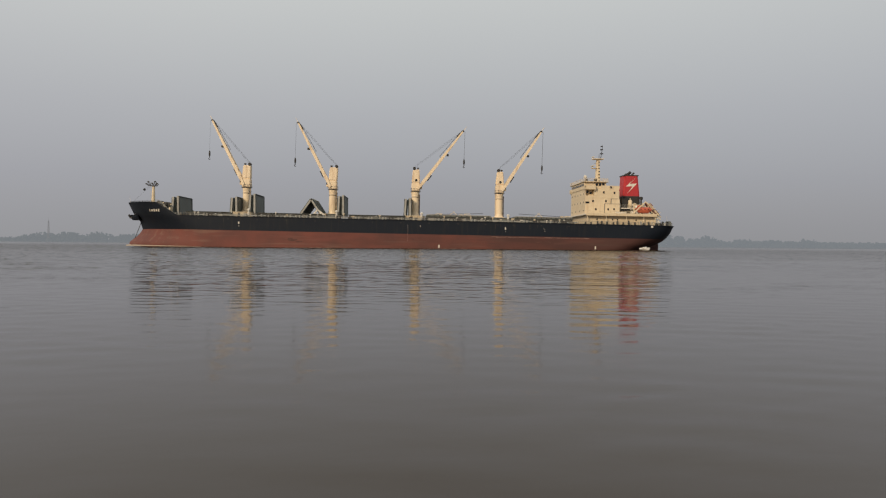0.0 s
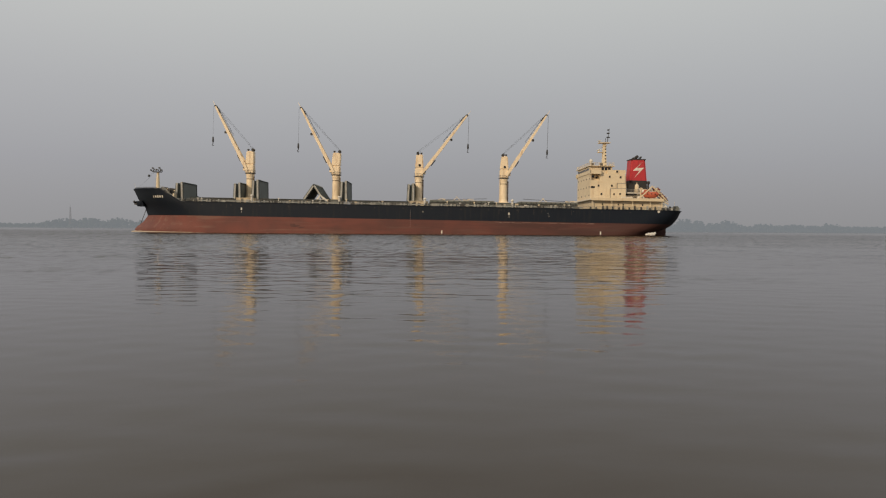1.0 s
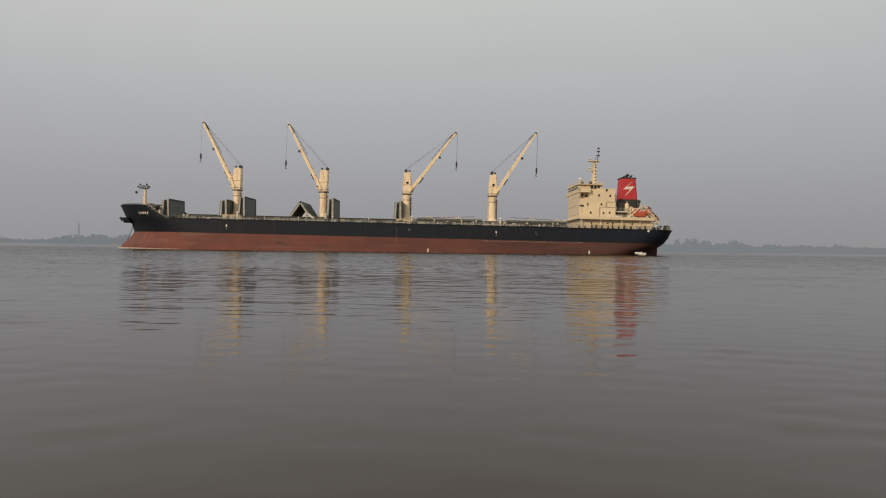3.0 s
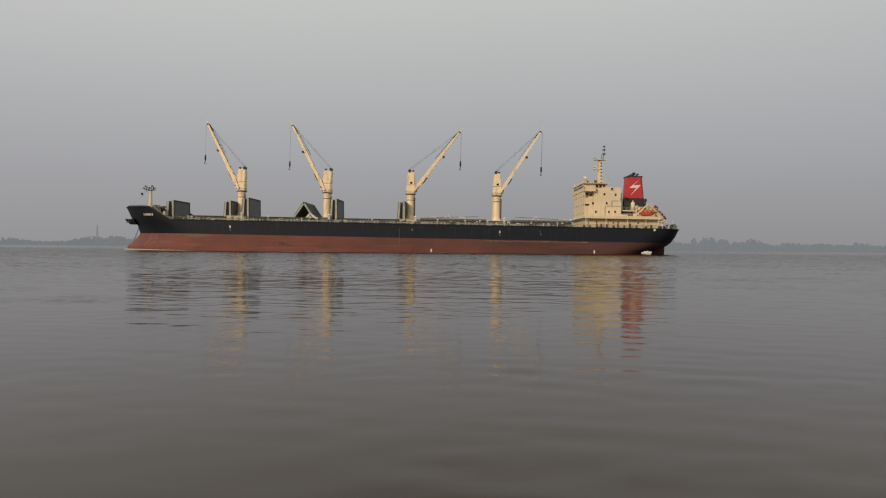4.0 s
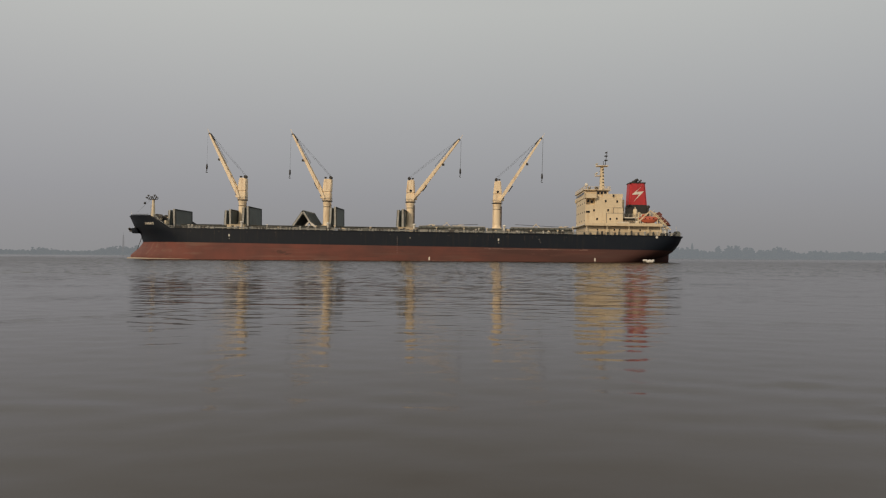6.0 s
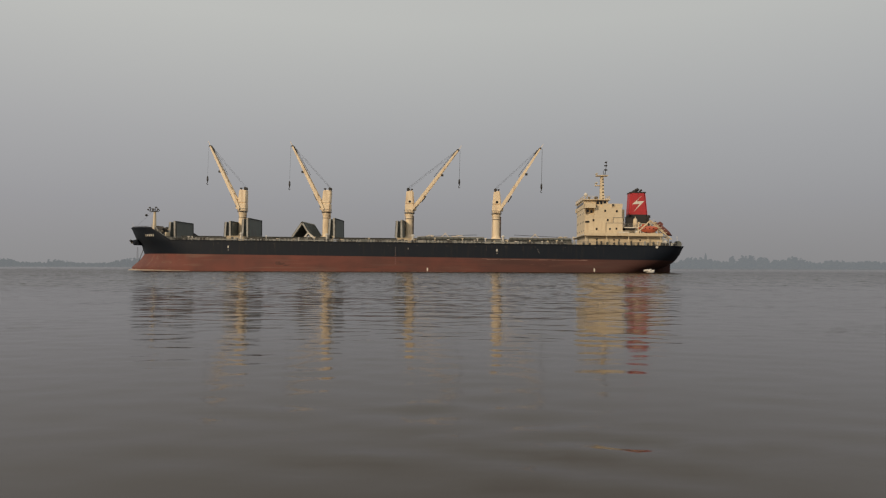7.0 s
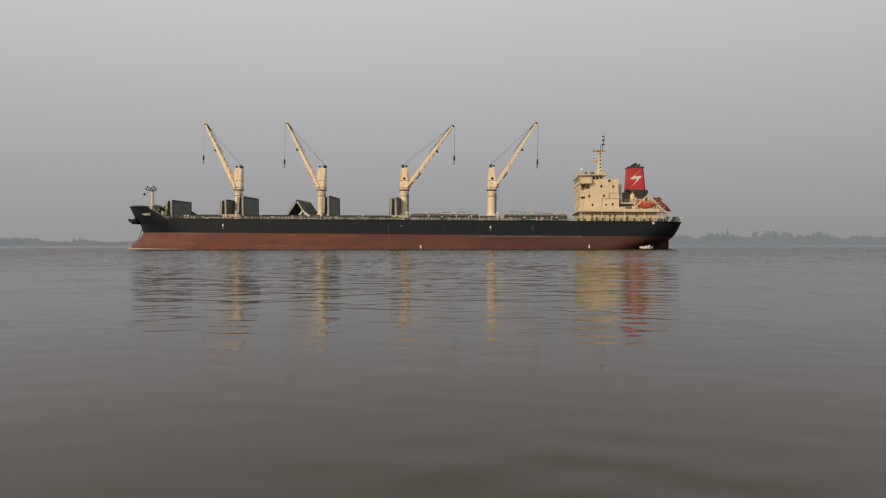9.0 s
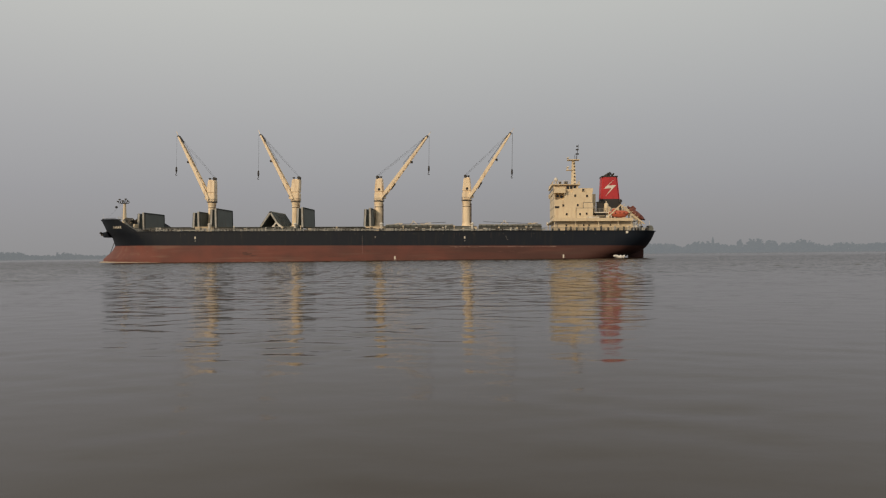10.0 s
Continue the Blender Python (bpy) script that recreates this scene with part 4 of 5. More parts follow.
def deck_gear():
    rnd = random.Random(12)
    # pipe lines along the port side, on saddles
    for y, z, r in ((-11.2, 10.75, 0.16), (-11.8, 10.6, 0.11), (11.4, 10.7, 0.16)):
        bm = B()
        tube(bm, (24, y, z), (150, y, z), r, n=8)
        for i in range(32):
            x = 25 + i * 4
            box(bm, x - 0.12, x + 0.12, y - 0.3, y + 0.3, DECK - 0.1, z - r + 0.03)
        part("deck_pipe", bm, M_HATCH if r > 0.12 else M_EDGE, ship, "pipe line along the deck")
    for i in range(62):                                        # vents, bollards, lockers
        x = 25 + i * 2.0 + rnd.uniform(-0.8, 0.8)
        if any(abs(x - c) < 2.6 for c in (39.4, 68.1, 96.3, 125.3)):
            continue
        y = -12.6 + rnd.uniform(-0.7, 0.9)
        pick = rnd.random()
        bm = B()
        if pick < 0.3:
            for dx in (-0.5, 0.5):
                lathe(bm, x + dx, y, [(0.24, DECK - 0.1), (0.24, DECK + 0.75), (0.34, DECK + 0.8), (0.34, DECK + 0.95)], 10)
            box(bm, x - 1, x + 1, y - 0.35, y + 0.35, DECK - 0.15, DECK + 0.06)
            part("bollard", bm, M_EDGE if rnd.random() < 0.5 else M_DARK, ship, "pair of mooring bollards")
        elif pick < 0.65:
            h = 0.5 + rnd.random() * 0.6
            lathe(bm, x, y, [(0.15, DECK - 0.1), (0.15, DECK + h), (0.32, DECK + h), (0.32, DECK + h + 0.12), (0.12, DECK + h + 0.28)], 10)
            part("mushroom_vent", bm, rnd.choice((M_EDGE, M_WHITE, M_COAMING)), ship, "small mushroom vent")
        else:
            w = 0.3 + rnd.random() * 0.7
            box(bm, x - w, x + w, y - 0.4, y + 0.4, DECK - 0.1, DECK + 0.7 + rnd.random() * 0.5)
            part("deck_locker", bm, rnd.choice((M_WHITE, M_HATCH, M_DARK, M_EDGE)), ship, "steel deck locker")
    for c in (39.4, 68.1, 96.3, 125.3):                        # small houses at the foot of each crane
        bm = B()
        box(bm, c - 3.2, c + 3.2, -6.5, -2.6, DECK - 0.1, 11.9)
        box(bm, c - 3.35, c + 3.35, -6.7, -2.5, 11.9, 12.02)
        part("mast_house", bm, M_CREAM if c in (39.4, 96.3) else M_HATCH, ship, "small steel house at a crane's foot")
        bm = B()
        box(bm, c - 1.6, c - 0.8, -6.56, -6.45, DECK + 0.1, DECK + 1.6)
        part("house_door", bm, M_DARK, ship, "dark steel door")
        bm = B()
        tube(bm, (c + 2.2, -7.6, DECK - 0.1), (c + 2.2, -7.6, 12.6), 0.35, n=10)
        lathe(bm, c + 2.2, -7.6, [(0.35, 12.6), (0.6, 12.6), (0.6, 12.8), (0.25, 13.1)], 10)
        part("mushroom_vent", bm, M_WHITE, ship, "pale mushroom vent")
    for i in range(54):                                        # valves, sounding pipes and boxes beside the coamings
        x = 24.5 + i * 2.33 + rnd.uniform(-0.9, 0.9)
        y, h, pick = -10.3 + rnd.uniform(-0.3, 0.3), rnd.uniform(0.7, 1.9), rnd.random()
        mat = rnd.choice((M_CREAM, M_WHITE, M_DARK, M_EDGE, M_CREAM, M_COAMING))
        bm = B()
        if pick < 0.4:
            tube(bm, (x, y, DECK - 0.2), (x, y, DECK + h), 0.12, n=8)
            tube(bm, (x - 0.35, y, DECK + h), (x + 0.35, y, DECK + h), 0.1, n=8)
            part("air_pipe", bm, mat, ship, "bent air pipe on deck")
        elif pick < 0.7:
            box(bm, x - 0.45, x + 0.45, y - 0.3, y + 0.3, DECK - 0.2, DECK + h * 0.8)
            box(bm, x - 0.52, x + 0.52, y - 0.36, y + 0.36, DECK + h * 0.8, DECK + h * 0.8 + 0.1)
            part("valve_box", bm, mat, ship, "steel valve box on deck")
        else:
            tube(bm, (x, y, DECK - 0.2), (x, y, DECK + h * 0.7), 0.08, n=6)
            tube(bm, (x, y - 0.06, DECK + h * 0.7), (x, y + 0.06, DECK + h * 0.7), 0.34, n=14)
            part("valve_wheel", bm, mat, ship, "valve hand wheel on a stem")
    for x, w in ((112.5, 3.2), (146.0, 2.6), (103.5, 2.2)):    # dunnage and gear heaped on the covers
        bm = B()
        for k in range(5):
            a = Vector((x + rnd.uniform(-w, w) * 0.5, -8.2 + rnd.uniform(-0.3, 0.3), 12.42 + 0.1 * k))
            beam(bm, a, a + Vector((rnd.uniform(0.6, w * 0.6), 0, rnd.uniform(-0.05, 0.12))), 0.2, 0.14)
        part("dunnage", bm, M_CREAM, ship, "pale timber heaped on a hatch cover")
    # folded wires and derrick rests on the closed hatches
    for a, b in (((101, -7, 12.5), (119, -7, 13.2)), ((131, -7.4, 13.3), (148, -7.4, 12.6))):
        bm = B()
        tube(bm, a, b, 0.07, n=5)
        part("lifeline", bm, M_WIRE, ship, "slack lifeline over a hatch")
    for x in (109, 137.5):
        bm = B()
        for dy in (-1, 1):
            beam(bm, (x - 1.2 * dy, -8.6, 12.4), (x + 0.3 * dy, -8.6, 13.6), 0.15, 0.15)
        part("jib_rest", bm, M_CREAM, ship, "cream trestle on a hatch cover")


def forecastle():
    z = 13.2
    bm = B()
    lathe(bm, 7.9, 0, [(0.85, z - 0.2), (0.62, z + 2.2), (0.42, 19.6), (0.42, 20.3)], 16)
    mast = part("foremast", bm, M_CREAM, ship, "cream tapered foremast with dark lamp arms")
    bm = B()
    beam(bm, (6.5, 0, 20.4), (8.8, 0, 20.4), 1.6, 0.15)
    for x, dz, dx in ((6.4, 0.5, -0.6), (6.9, 1.2, -0.5), (7.6, 0.7, 0.1), (8.1, 1.3, 0.5), (8.8, 0.6, 0.5)):
        tube(bm, (x, -0.6, 20.4), (x + dx, -0.6, 20.4 + dz), 0.11, n=6)
        box(bm, x + dx - 0.25, x + dx + 0.25, -0.85, -0.35, 20.3 + dz, 20.7 + dz)
        tube(bm, (x, 0.6, 20.4), (x + dx, 0.6, 20.4 + dz), 0.11, n=6)
    part("lamp_arms", bm, M_DARK, mast, "dark floodlights and arms")
    bm = B()
    for i in range(14):
        tube(bm, (7.0, -0.3, z + 0.4 * i), (7.0, 0.3, z + 0.4 * i), 0.04, n=4)
    part("ladder", bm, M_CREAM, mast)
    bm = B()
    tube(bm, (7.6, 0, 20.9), (0.6, 0, 14.3), 0.018, n=5)
    tube(bm, (7.3, 0, 20.6), (4.9, 0, 19.4), 0.015, n=4)
    part("forestay", bm, M_WIRE, ship, "thin wire stay")
    bm = B()
    tube(bm, (0.5, 0, 13.8), (0.1, 0, 16.6), 0.05, 0.03, n=6)
    part("jackstaff", bm, M_WHITE, ship, "thin bow staff")
    # windlasses and bits
    for y in (-3.2, 3.2):
        bm = B()
        tube(bm, (11.5, y - 1.3, z + 0.9), (11.5, y + 1.3, z + 0.9), 0.85, n=16)
        for s in (-1.3, 0.2, 1.3):
            tube(bm, (11.5, y + s - 0.08, z + 0.9), (11.5, y + s + 0.08, z + 0.9), 1.15, n=16)
        box(bm, 10.6, 12.9, y - 1.4, y + 1.4, z - 0.6, z + 0.4)
        box(bm, 12.4, 13.6, y + 0.4, y + 1.3, z - 0.6, z + 1.3)
        part("windlass", bm, M_DARK, ship, "dark anchor windlass")
    for x, y, h in ((3.4, -1.6, 1.5), (5.0, -3.0, 1.4), (9.4, -5.4, 1.5), (14.0, -6.4, 1.4), (15.6, -4.6, 1.0)):
        bm = B()
        lathe(bm, x, y, [(0.3, z - 0.5), (0.3, z + h - 0.3), (0.55, z + h - 0.3), (0.5, z + h)], 10)
        part("mushroom_vent", bm, M_DARK if x < 10 else M_CREAM, ship, "forecastle vent")
    pts = []
    for i in range(9):
        x = 1.5 + 12 * i / 8
        pts.append((x, -(half_breadth(x, 14.2) - 0.3), sheer(x) - 0.1))
    rail(pts, "railing", "low rail on the bow bulwark", 0.5, 1.6, M_DARK)
    pts = []
    for x in (14.4, 15.6, 16.8, 18.0, 19.2, 20.4, 22.6):
        pts.append((x, -(half_breadth(x, sheer(x)) - 0.25), sheer(x) - 0.05))
    rail(pts, "railing", "pale rail down the break of the forecastle", 0.9, 1.2, M_EDGE)
    for x, y, h in ((13.2, -8.4, 0.9), (15.2, -8.8, 1.1), (9.0, -6.2, 0.8), (5.6, -4.0, 0.7)):
        bm = B()
        tube(bm, (x, y - 0.5, sheer(x) - 1.1 + h), (x, y + 0.5, sheer(x) - 1.1 + h), 0.5, n=12)
        box(bm, x - 0.5, x + 0.5, y - 0.6, y + 0.6, sheer(x) - 1.3, sheer(x) - 0.9)
        part("rope_reel", bm, M_DARK, ship, "dark rope reel on the forecastle")
    bm = B()                                                   # break bulkhead and steps
    hexa(bm, [(16.4, -9.5, DECK - 0.1), (16.8, -9.5, DECK - 0.1), (16.8, 9.5, DECK - 0.1), (16.4, 9.5, DECK - 0.1)],
         [(16.4, -9, 12.9), (16.8, -9, 12.9), (16.8, 9, 12.9), (16.4, 9, 12.9)])
    part("forecastle_bulkhead", bm, M_CREAM, ship)


deck_gear()
forecastle()

bm = B()
blob(bm, (4.9, 0, 19.1), 0.42, rough=0.0, sub=3)
ball = thing("anchor_ball", bm, M_DARK, "round black anchor ball hoisted on the forestay", "day signal", smooth=True)
ball.matrix_basis = TRIM


# ---------------------------------------------------------------- superstructure
def windows(parent, places, y, w=0.62, h=0.72, frame_mat=None):
    for x, z in places:
        bm = B()
        box(bm, x - w / 2 - 0.1, x + w / 2 + 0.1, y - 0.05, y + 0.1, z - h / 2 - 0.1, z + h / 2 + 0.1)
        part("window_frame", bm, frame_mat or M_CREAM, parent)
        bm = B()
        box(bm, x - w / 2, x + w / 2, y - 0.08, y + 0.1, z - h / 2, z + h / 2)
        part("pane", bm, M_GLASS, parent, "dark window pane")


def front_windows(parent, x, ys, z, w=0.4, h=0.5):
    for y in ys:
        bm = B()
        box(bm, x - 0.07, x + 0.1, y - w / 2, y + w / 2, z - h / 2, z + h / 2)
        part("pane", bm, M_GLASS, parent, "dark window pane")


def accommodation():
    # lower deckhouse under the boat deck
    bm = B()
    box(bm, 153.4, 176.0, -12.5, 12.5, DECK - 0.1, 13.3)
    low = part("deckhouse", bm, M_CREAM, ship, "cream lower deckhouse in the shade of the boat deck")
    bm = B()
    box(bm, 152.2, 175.6, -14.2, 14.2, 13.3, 13.62)
    box(bm, 175.6, 178.6, -8.5, 8.5, 13.3, 13.6)
    part("boat_deck", bm, M_WHITE, ship, "cream boat deck with a pale edge")
    for y0, y1 in ((-14.32, -14.2), (14.2, 14.32)):            # solid bulwark plate along its edge
        bm = B()
        box(bm, 152.1, 175.7, y0, y1, 13.05, 13.95)
        part("boat_deck_bulwark", bm, M_CREAM, ship, "low cream bulwark along the boat deck")
    for x in (152.6, 158.9, 165.6, 171.4, 175.2):
        for y in (-13.9, 13.9):
            bm = B()
            tube(bm, (x, y, DECK - 0.1), (x, y, 13.35), 0.12, n=8)
            box(bm, x - 0.3, x + 0.3, y - 0.06, y + 0.06, 12.9, 13.3)
            part("stanchion", bm, M_CREAM, low)
    windows(low, [(156.2, 11.9), (161.4, 11.9), (163.0, 11.9), (169.3, 11.9)], -12.5, 0.45, 0.5)
    for x in (159.8, 167.6, 173.4):
        bm = B()
        box(bm, x - 0.42, x + 0.42, -12.57, -12.4, DECK + 0.15, DECK + 2.0)
        part("door", bm, M_CREAM, low, "cream steel weather door")
        bm = B()
        tube(bm, (x + 0.25, -12.66, DECK + 1.1), (x + 0.25, -12.55, DECK + 1.1), 0.07, n=8)
        part("door_handle", bm, M_DARK, low)
    rail([(152.2, -14.1, 13.9), (160, -14.1, 13.9), (167.5, -14.1, 13.9)], "railing", "thin cream boat deck railing", 0.75, 2.4, M_CREAM)
    # main block, in tiers
    bm = B()
    box(bm, 152.9, 164.4, -7.9, 9.4, 13.6, 22.2)
    box(bm, 152.9, 153.15, -9.4, -7.9, 13.6, 22.2)
    box(bm, 155.9, 164.4, -9.4, -7.9, 13.6, 22.2)
    box(bm, 153.15, 155.9, -9.4, -7.9, 13.6, 19.9)
    box(bm, 164.3, 166.0, -5.0, 5.0, 13.6, 22.0)
    main = part("accommodation_block", bm, M_CREAM, ship, "cream accommodation block with small dark windows")
    bm = B()
    for z in (16.3, 19.1):
        box(bm, 152.86, 164.43, -9.44, 9.44, z, z + 0.1)
    part("tier_edge", bm, M_CREAM, main)
    bm = B()                                                   # after half of the top tier, lower than the bridge
    box(bm, 158.4, 164.6, -9.2, 9.2, 22.2, 23.4)
    part("chart_house", bm, M_CREAM, main)
    # wheelhouse and wings
    bm = B()
    box(bm, 152.7, 160.2, -8.6, 8.6, 22.1, 24.5)
    wheel = part("wheelhouse", bm, M_CREAM, ship, "cream wheelhouse with a band of dark windows")
    bm = B()
    box(bm, 152.3, 160.8, -9.6, 9.6, 24.5, 24.72)
    part("roof", bm, M_CREAM, wheel)
    for i in range(9):
        front_windows(wheel, 152.7, [-7.4 + i * 1.85], 23.6, 1.3, 0.7)
    windows(wheel, [(157.0, 23.75), (158.1, 23.75), (159.2, 23.75)], -8.6, 0.85, 0.95)
    for s in (-1, 1):
        bm = B()
        y0, y1 = sorted((s * 8.6, s * 10.6))
        box(bm, 152.5, 156.3, y0, y1, 21.9, 22.1)
        for a in ((152.5, 152.62, y0, y1), (156.18, 156.3, y0, y1)):
            box(bm, *a, 22.1, 23.25)
        ye = s * 10.6
        box(bm, 152.5, 156.3, min(ye, ye - s * 0.12), max(ye, ye - s * 0.12), 22.1, 23.25)
        part("bridge_wing", bm, M_CREAM, wheel, "open cream bridge wing")
        bm = B()
        for x in (153.0, 155.8):
            beam(bm, (x, s * 9.4, 21.0), (x, s * 10.4, 21.9), 0.15, 0.15)
        part("wing_bracket", bm, M_CREAM, wheel)
    windows(main, [(154.0, 21.2), (155.2, 20.9)], -7.9, 0.7, 0.8)
    windows(main, [(153.7, 17.6)], -9.4, 1.3, 0.6)
    windows(main, [(155.6, 18.1), (159.2, 21.1), (162.8, 21.0), (160.0, 18.2), (161.6, 22.85), (156.6, 15.4)], -9.4, 0.55, 0.7)
    windows(main, [(160.6, 15.4), (162.6, 15.5)], -10.0, 0.5, 0.65)
    for z, n in ((14.9, 4), (17.7, 5), (20.5, 5)):
        front_windows(main, 152.9, [-7.8 + 15.6 * i / (n - 1) for i in range(n)], z)
    # stepped casings on the side, with dark strips laid along their edges
    for x0, x1, z0, z1 in ((159.5, 164.5, 13.6, 17.2), (161.7, 164.5, 17.2, 18.9)):
        bm = B()
        box(bm, x0, x1, -10.0, -9.38, z0, z1)
        part("side_casing", bm, M_CREAM, main, "stepped cream side casing")
        bm = B()
        box(bm, x0 - 0.06, x1 + 0.06, -10.08, -9.38, z1, z1 + 0.12)
        part("casing_cap", bm, M_RAIL, main, "dark edge strip")
        bm = B()
        box(bm, x0 - 0.09, x0, -10.04, -9.38, z0, z1)
        part("casing_edge", bm, M_RAIL, main, "dark edge strip")
    rail([(152.5, -9.4, 24.7), (160.6, -9.4, 24.7), (160.6, 9.4, 24.7), (152.5, 9.4, 24.7), (152.5, -9.4, 24.7)], "railing", "railing on the wheelhouse roof", 1.0, 1.5, M_CREAM)
    bm = B()                                                   # compass and domes on the roof
    lathe(bm, 153.6, -6.5, [(0.2, 24.7), (0.2, 25.9), (0.55, 26.1), (0.6, 26.6), (0.3, 27.0), (0.05, 27.1)], 14)
    part("dome_aerial", bm, M_WHITE, ship, "white dome aerial", True)
    bm = B()
    lathe(bm, 155.2, -2.5, [(0.3, 24.7), (0.3, 25.6), (0.45, 25.7), (0.4, 26.2)], 12)
    box(bm, 156.0, 157.0, -8.9, -8.2, 24.7, 25.6)
    part("roof_locker", bm, M_DARK, ship, "dark locker on the wheelhouse roof")
    # radar mast
    bm = B()
    taper(bm, (158.95, 160.45, -0.8, 0.8), (159.2, 160.1, -0.45, 0.45), 24.6, 33.4)
    mast = part("radar_mast", bm, M_CREAM, ship, "cream radar mast with cross trees")
    bm = B()
    box(bm, 157.7, 161.5, -1.4, 1.4, 33.3, 33.5)
    box(bm, 157.4, 159.2, -0.9, 0.9, 30.1, 30.25)
    beam(bm, (159.5, -3.6, 32.2), (159.5, 3.6, 32.2), 0.14, 0.14)
    part("cross_tree", bm, M_CREAM, mast)
    bm = B()
    box(bm, 157.5, 158.1, -1.9, 1.9, 30.9, 31.15)
    tube(bm, (157.8, 0, 30.2), (157.8, 0, 30.95), 0.2, n=8)
    box(bm, 157.6, 158.2, -1.3, 1.3, 34.0, 34.2)
    tube(bm, (157.9, 0, 33.5), (157.9, 0, 34.0), 0.18, n=8)
    part("radar_scanner", bm, M_WHITE, mast, "pale radar scanner bar")
    bm = B()
    tube(bm, (160.6, 0, 33.4), (161.3, 0, 38.4), 0.13, 0.06, 8)
    tube(bm, (160.2, 0.5, 33.4), (160.2, 0.5, 35.2), 0.08, n=6)
    part("signal_pole", bm, M_DARK, mast, "dark signal pole")
    for z, w in ((35.2, 0.5), (36.6, 0.45), (37.7, 0.3)):
        bm = B()
        box(bm, 160.9 - w, 160.9 + w, -0.3, 0.3, z, z + 0.35)
        part("signal_lamp", bm, M_DARK, mast, "dark signal lamp")
    # dark blocks added up the mast in place of its ladder
    for i in range(7):
        bm = B()
        box(bm, 159.75, 160.15, -0.98 + 0.04 * i, -0.6, 25.6 + i * 1.1, 25.95 + i * 1.1)
        part("mast_ladder_dot", bm, M_DARK, mast, "small dark block up the mast, standing in for its ladder")


accommodation()


def funnel():
    bm = B()
    box(bm, 166.0, 175.0, -5.6, 5.6, 13.6, 15.6)
    box(bm, 167.5, 174.5, -4.4, 4.4, 15.6, 17.6)
    part("engine_casing", bm, M_CREAM, ship, "cream engine casing")
    bm = B()
    taper(bm, (167.95, 174.1, -2.75, 2.75), (168.0, 173.9, -2.7, 2.7), 17.4, 20.6)
    bmesh.ops.bevel(bm, geom=[e for e in bm.edges if abs(e.verts[0].co.z - e.verts[1].co.z) > 1], offset=0.5, segments=3, affect="EDGES")
    base = part("funnel", bm, M_DARK, ship, "red and black funnel with a white flash")
    bm = B()
    taper(bm, (168.0, 173.9, -2.7, 2.7), (168.35, 173.2, -2.5, 2.5), 20.6, 27.6)
    bmesh.ops.bevel(bm, geom=[e for e in bm.edges if abs(e.verts[0].co.z - e.verts[1].co.z) > 1], offset=0.5, segments=3, affect="EDGES")
    part("funnel_casing", bm, M_FUNNEL, base, "red painted funnel side")
    bm = B()
    taper(bm, (168.25, 173.3, -2.6, 2.6), (168.25, 173.3, -2.6, 2.6), 27.6, 27.95)
    part("funnel_cap", bm, M_DARK, base, "black funnel rim")
    bm = B()
    for x, y, h, r in ((170.0, -0.8, 28.8, 0.35), (170.9, 0.8, 29.1, 0.5), (171.7, -0.6, 28.7, 0.3), (169.4, 0.6, 28.5, 0.25)):
        tube(bm, (x, y, 27.8), (x, y, h - 0.3), r, n=12)
        tube(bm, (x, y, h - 0.4), (x + 0.7, y, h + 0.2), r, r * 0.95, n=12)
    part("exhaust_pipe", bm, M_DARK, base, "sooty exhaust pipes")
    # white flash, as a plain zigzag plate on both sides
    zig = [(172.25, 26.9), (168.9, 23.9), (171.3, 24.0), (169.35, 21.4), (172.8, 25.0), (170.3, 24.85)]
    for s in (-1, 1):
        bm = B()
        lo, hi = [], []
        for x, z in zig:
            y = 2.7 - 0.2 * (z - 20.6) / 7
            lo.append(bm.verts.new((x, s * (y - 0.05), z)))
            hi.append(bm.verts.new((x, s * (y + 0.03), z)))
        bm.faces.new(lo[::-1])
        bm.faces.new(hi)
        for i in range(len(zig)):
            j = (i + 1) % len(zig)
            bm.faces.new((lo[i], lo[j], hi[j], hi[i]))
        part("flash_emblem", bm, M_WHITE, base, "white zigzag flash")
    # clutter between the block and the funnel
    bm = B()
    box(bm, 165.6, 168.6, -8.6, -5.4, 13.6, 15.8)
    vent = part("vent_house", bm, M_DARK, ship, "dark louvred vent house")
    for k in range(6):
        bm = B()
        beam(bm, (165.8, -8.68, 14.0 + 0.3 * k), (168.4, -8.68, 14.0 + 0.3 * k), 0.12, 0.05)
        part("slat", bm, M_DARK, vent)
    bm = B()
    box(bm, 165.1, 169.4, -9.0, -5.2, 15.8, 16.12)
    part("vent_platform", bm, M_WHITE, ship, "pale platform over the vent house")
    bm = B()
    box(bm, 166.2, 168.0, -7.2, -5.4, 16.1, 19.2)
    box(bm, 166.0, 168.2, -7.4, -5.3, 19.2, 19.35)
    part("fan_trunk", bm, M_DARK, ship, "dark fan trunk beside the funnel")
    bm = B()
    lathe(bm, 168.9, -7.4, [(0.62, 16.1), (0.68, 16.3), (0.68, 18.5), (0.5, 18.85), (0.15, 19.0)], 16)
    tube(bm, (168.9, -7.4, 18.9), (168.9, -7.4, 19.5), 0.12, n=8)
    part("standing_tank", bm, M_CREAM, ship, "upright cream tank beside the funnel", True)
    for x, z in ((165.5, 17.6), (170.3, 17.0), (171.6, 16.5)):
        bm = B()
        tube(bm, (x, -6.8, 13.6 if x > 169 else 16.0), (x, -6.8, z), 0.3, n=10)
        tube(bm, (x, -6.8, z - 0.2), (x - 0.5, -7.4, z + 0.25), 0.36, 0.48, 10)
        part("cowl_vent", bm, M_WHITE, ship, "white cowl vent")
    bm = B()
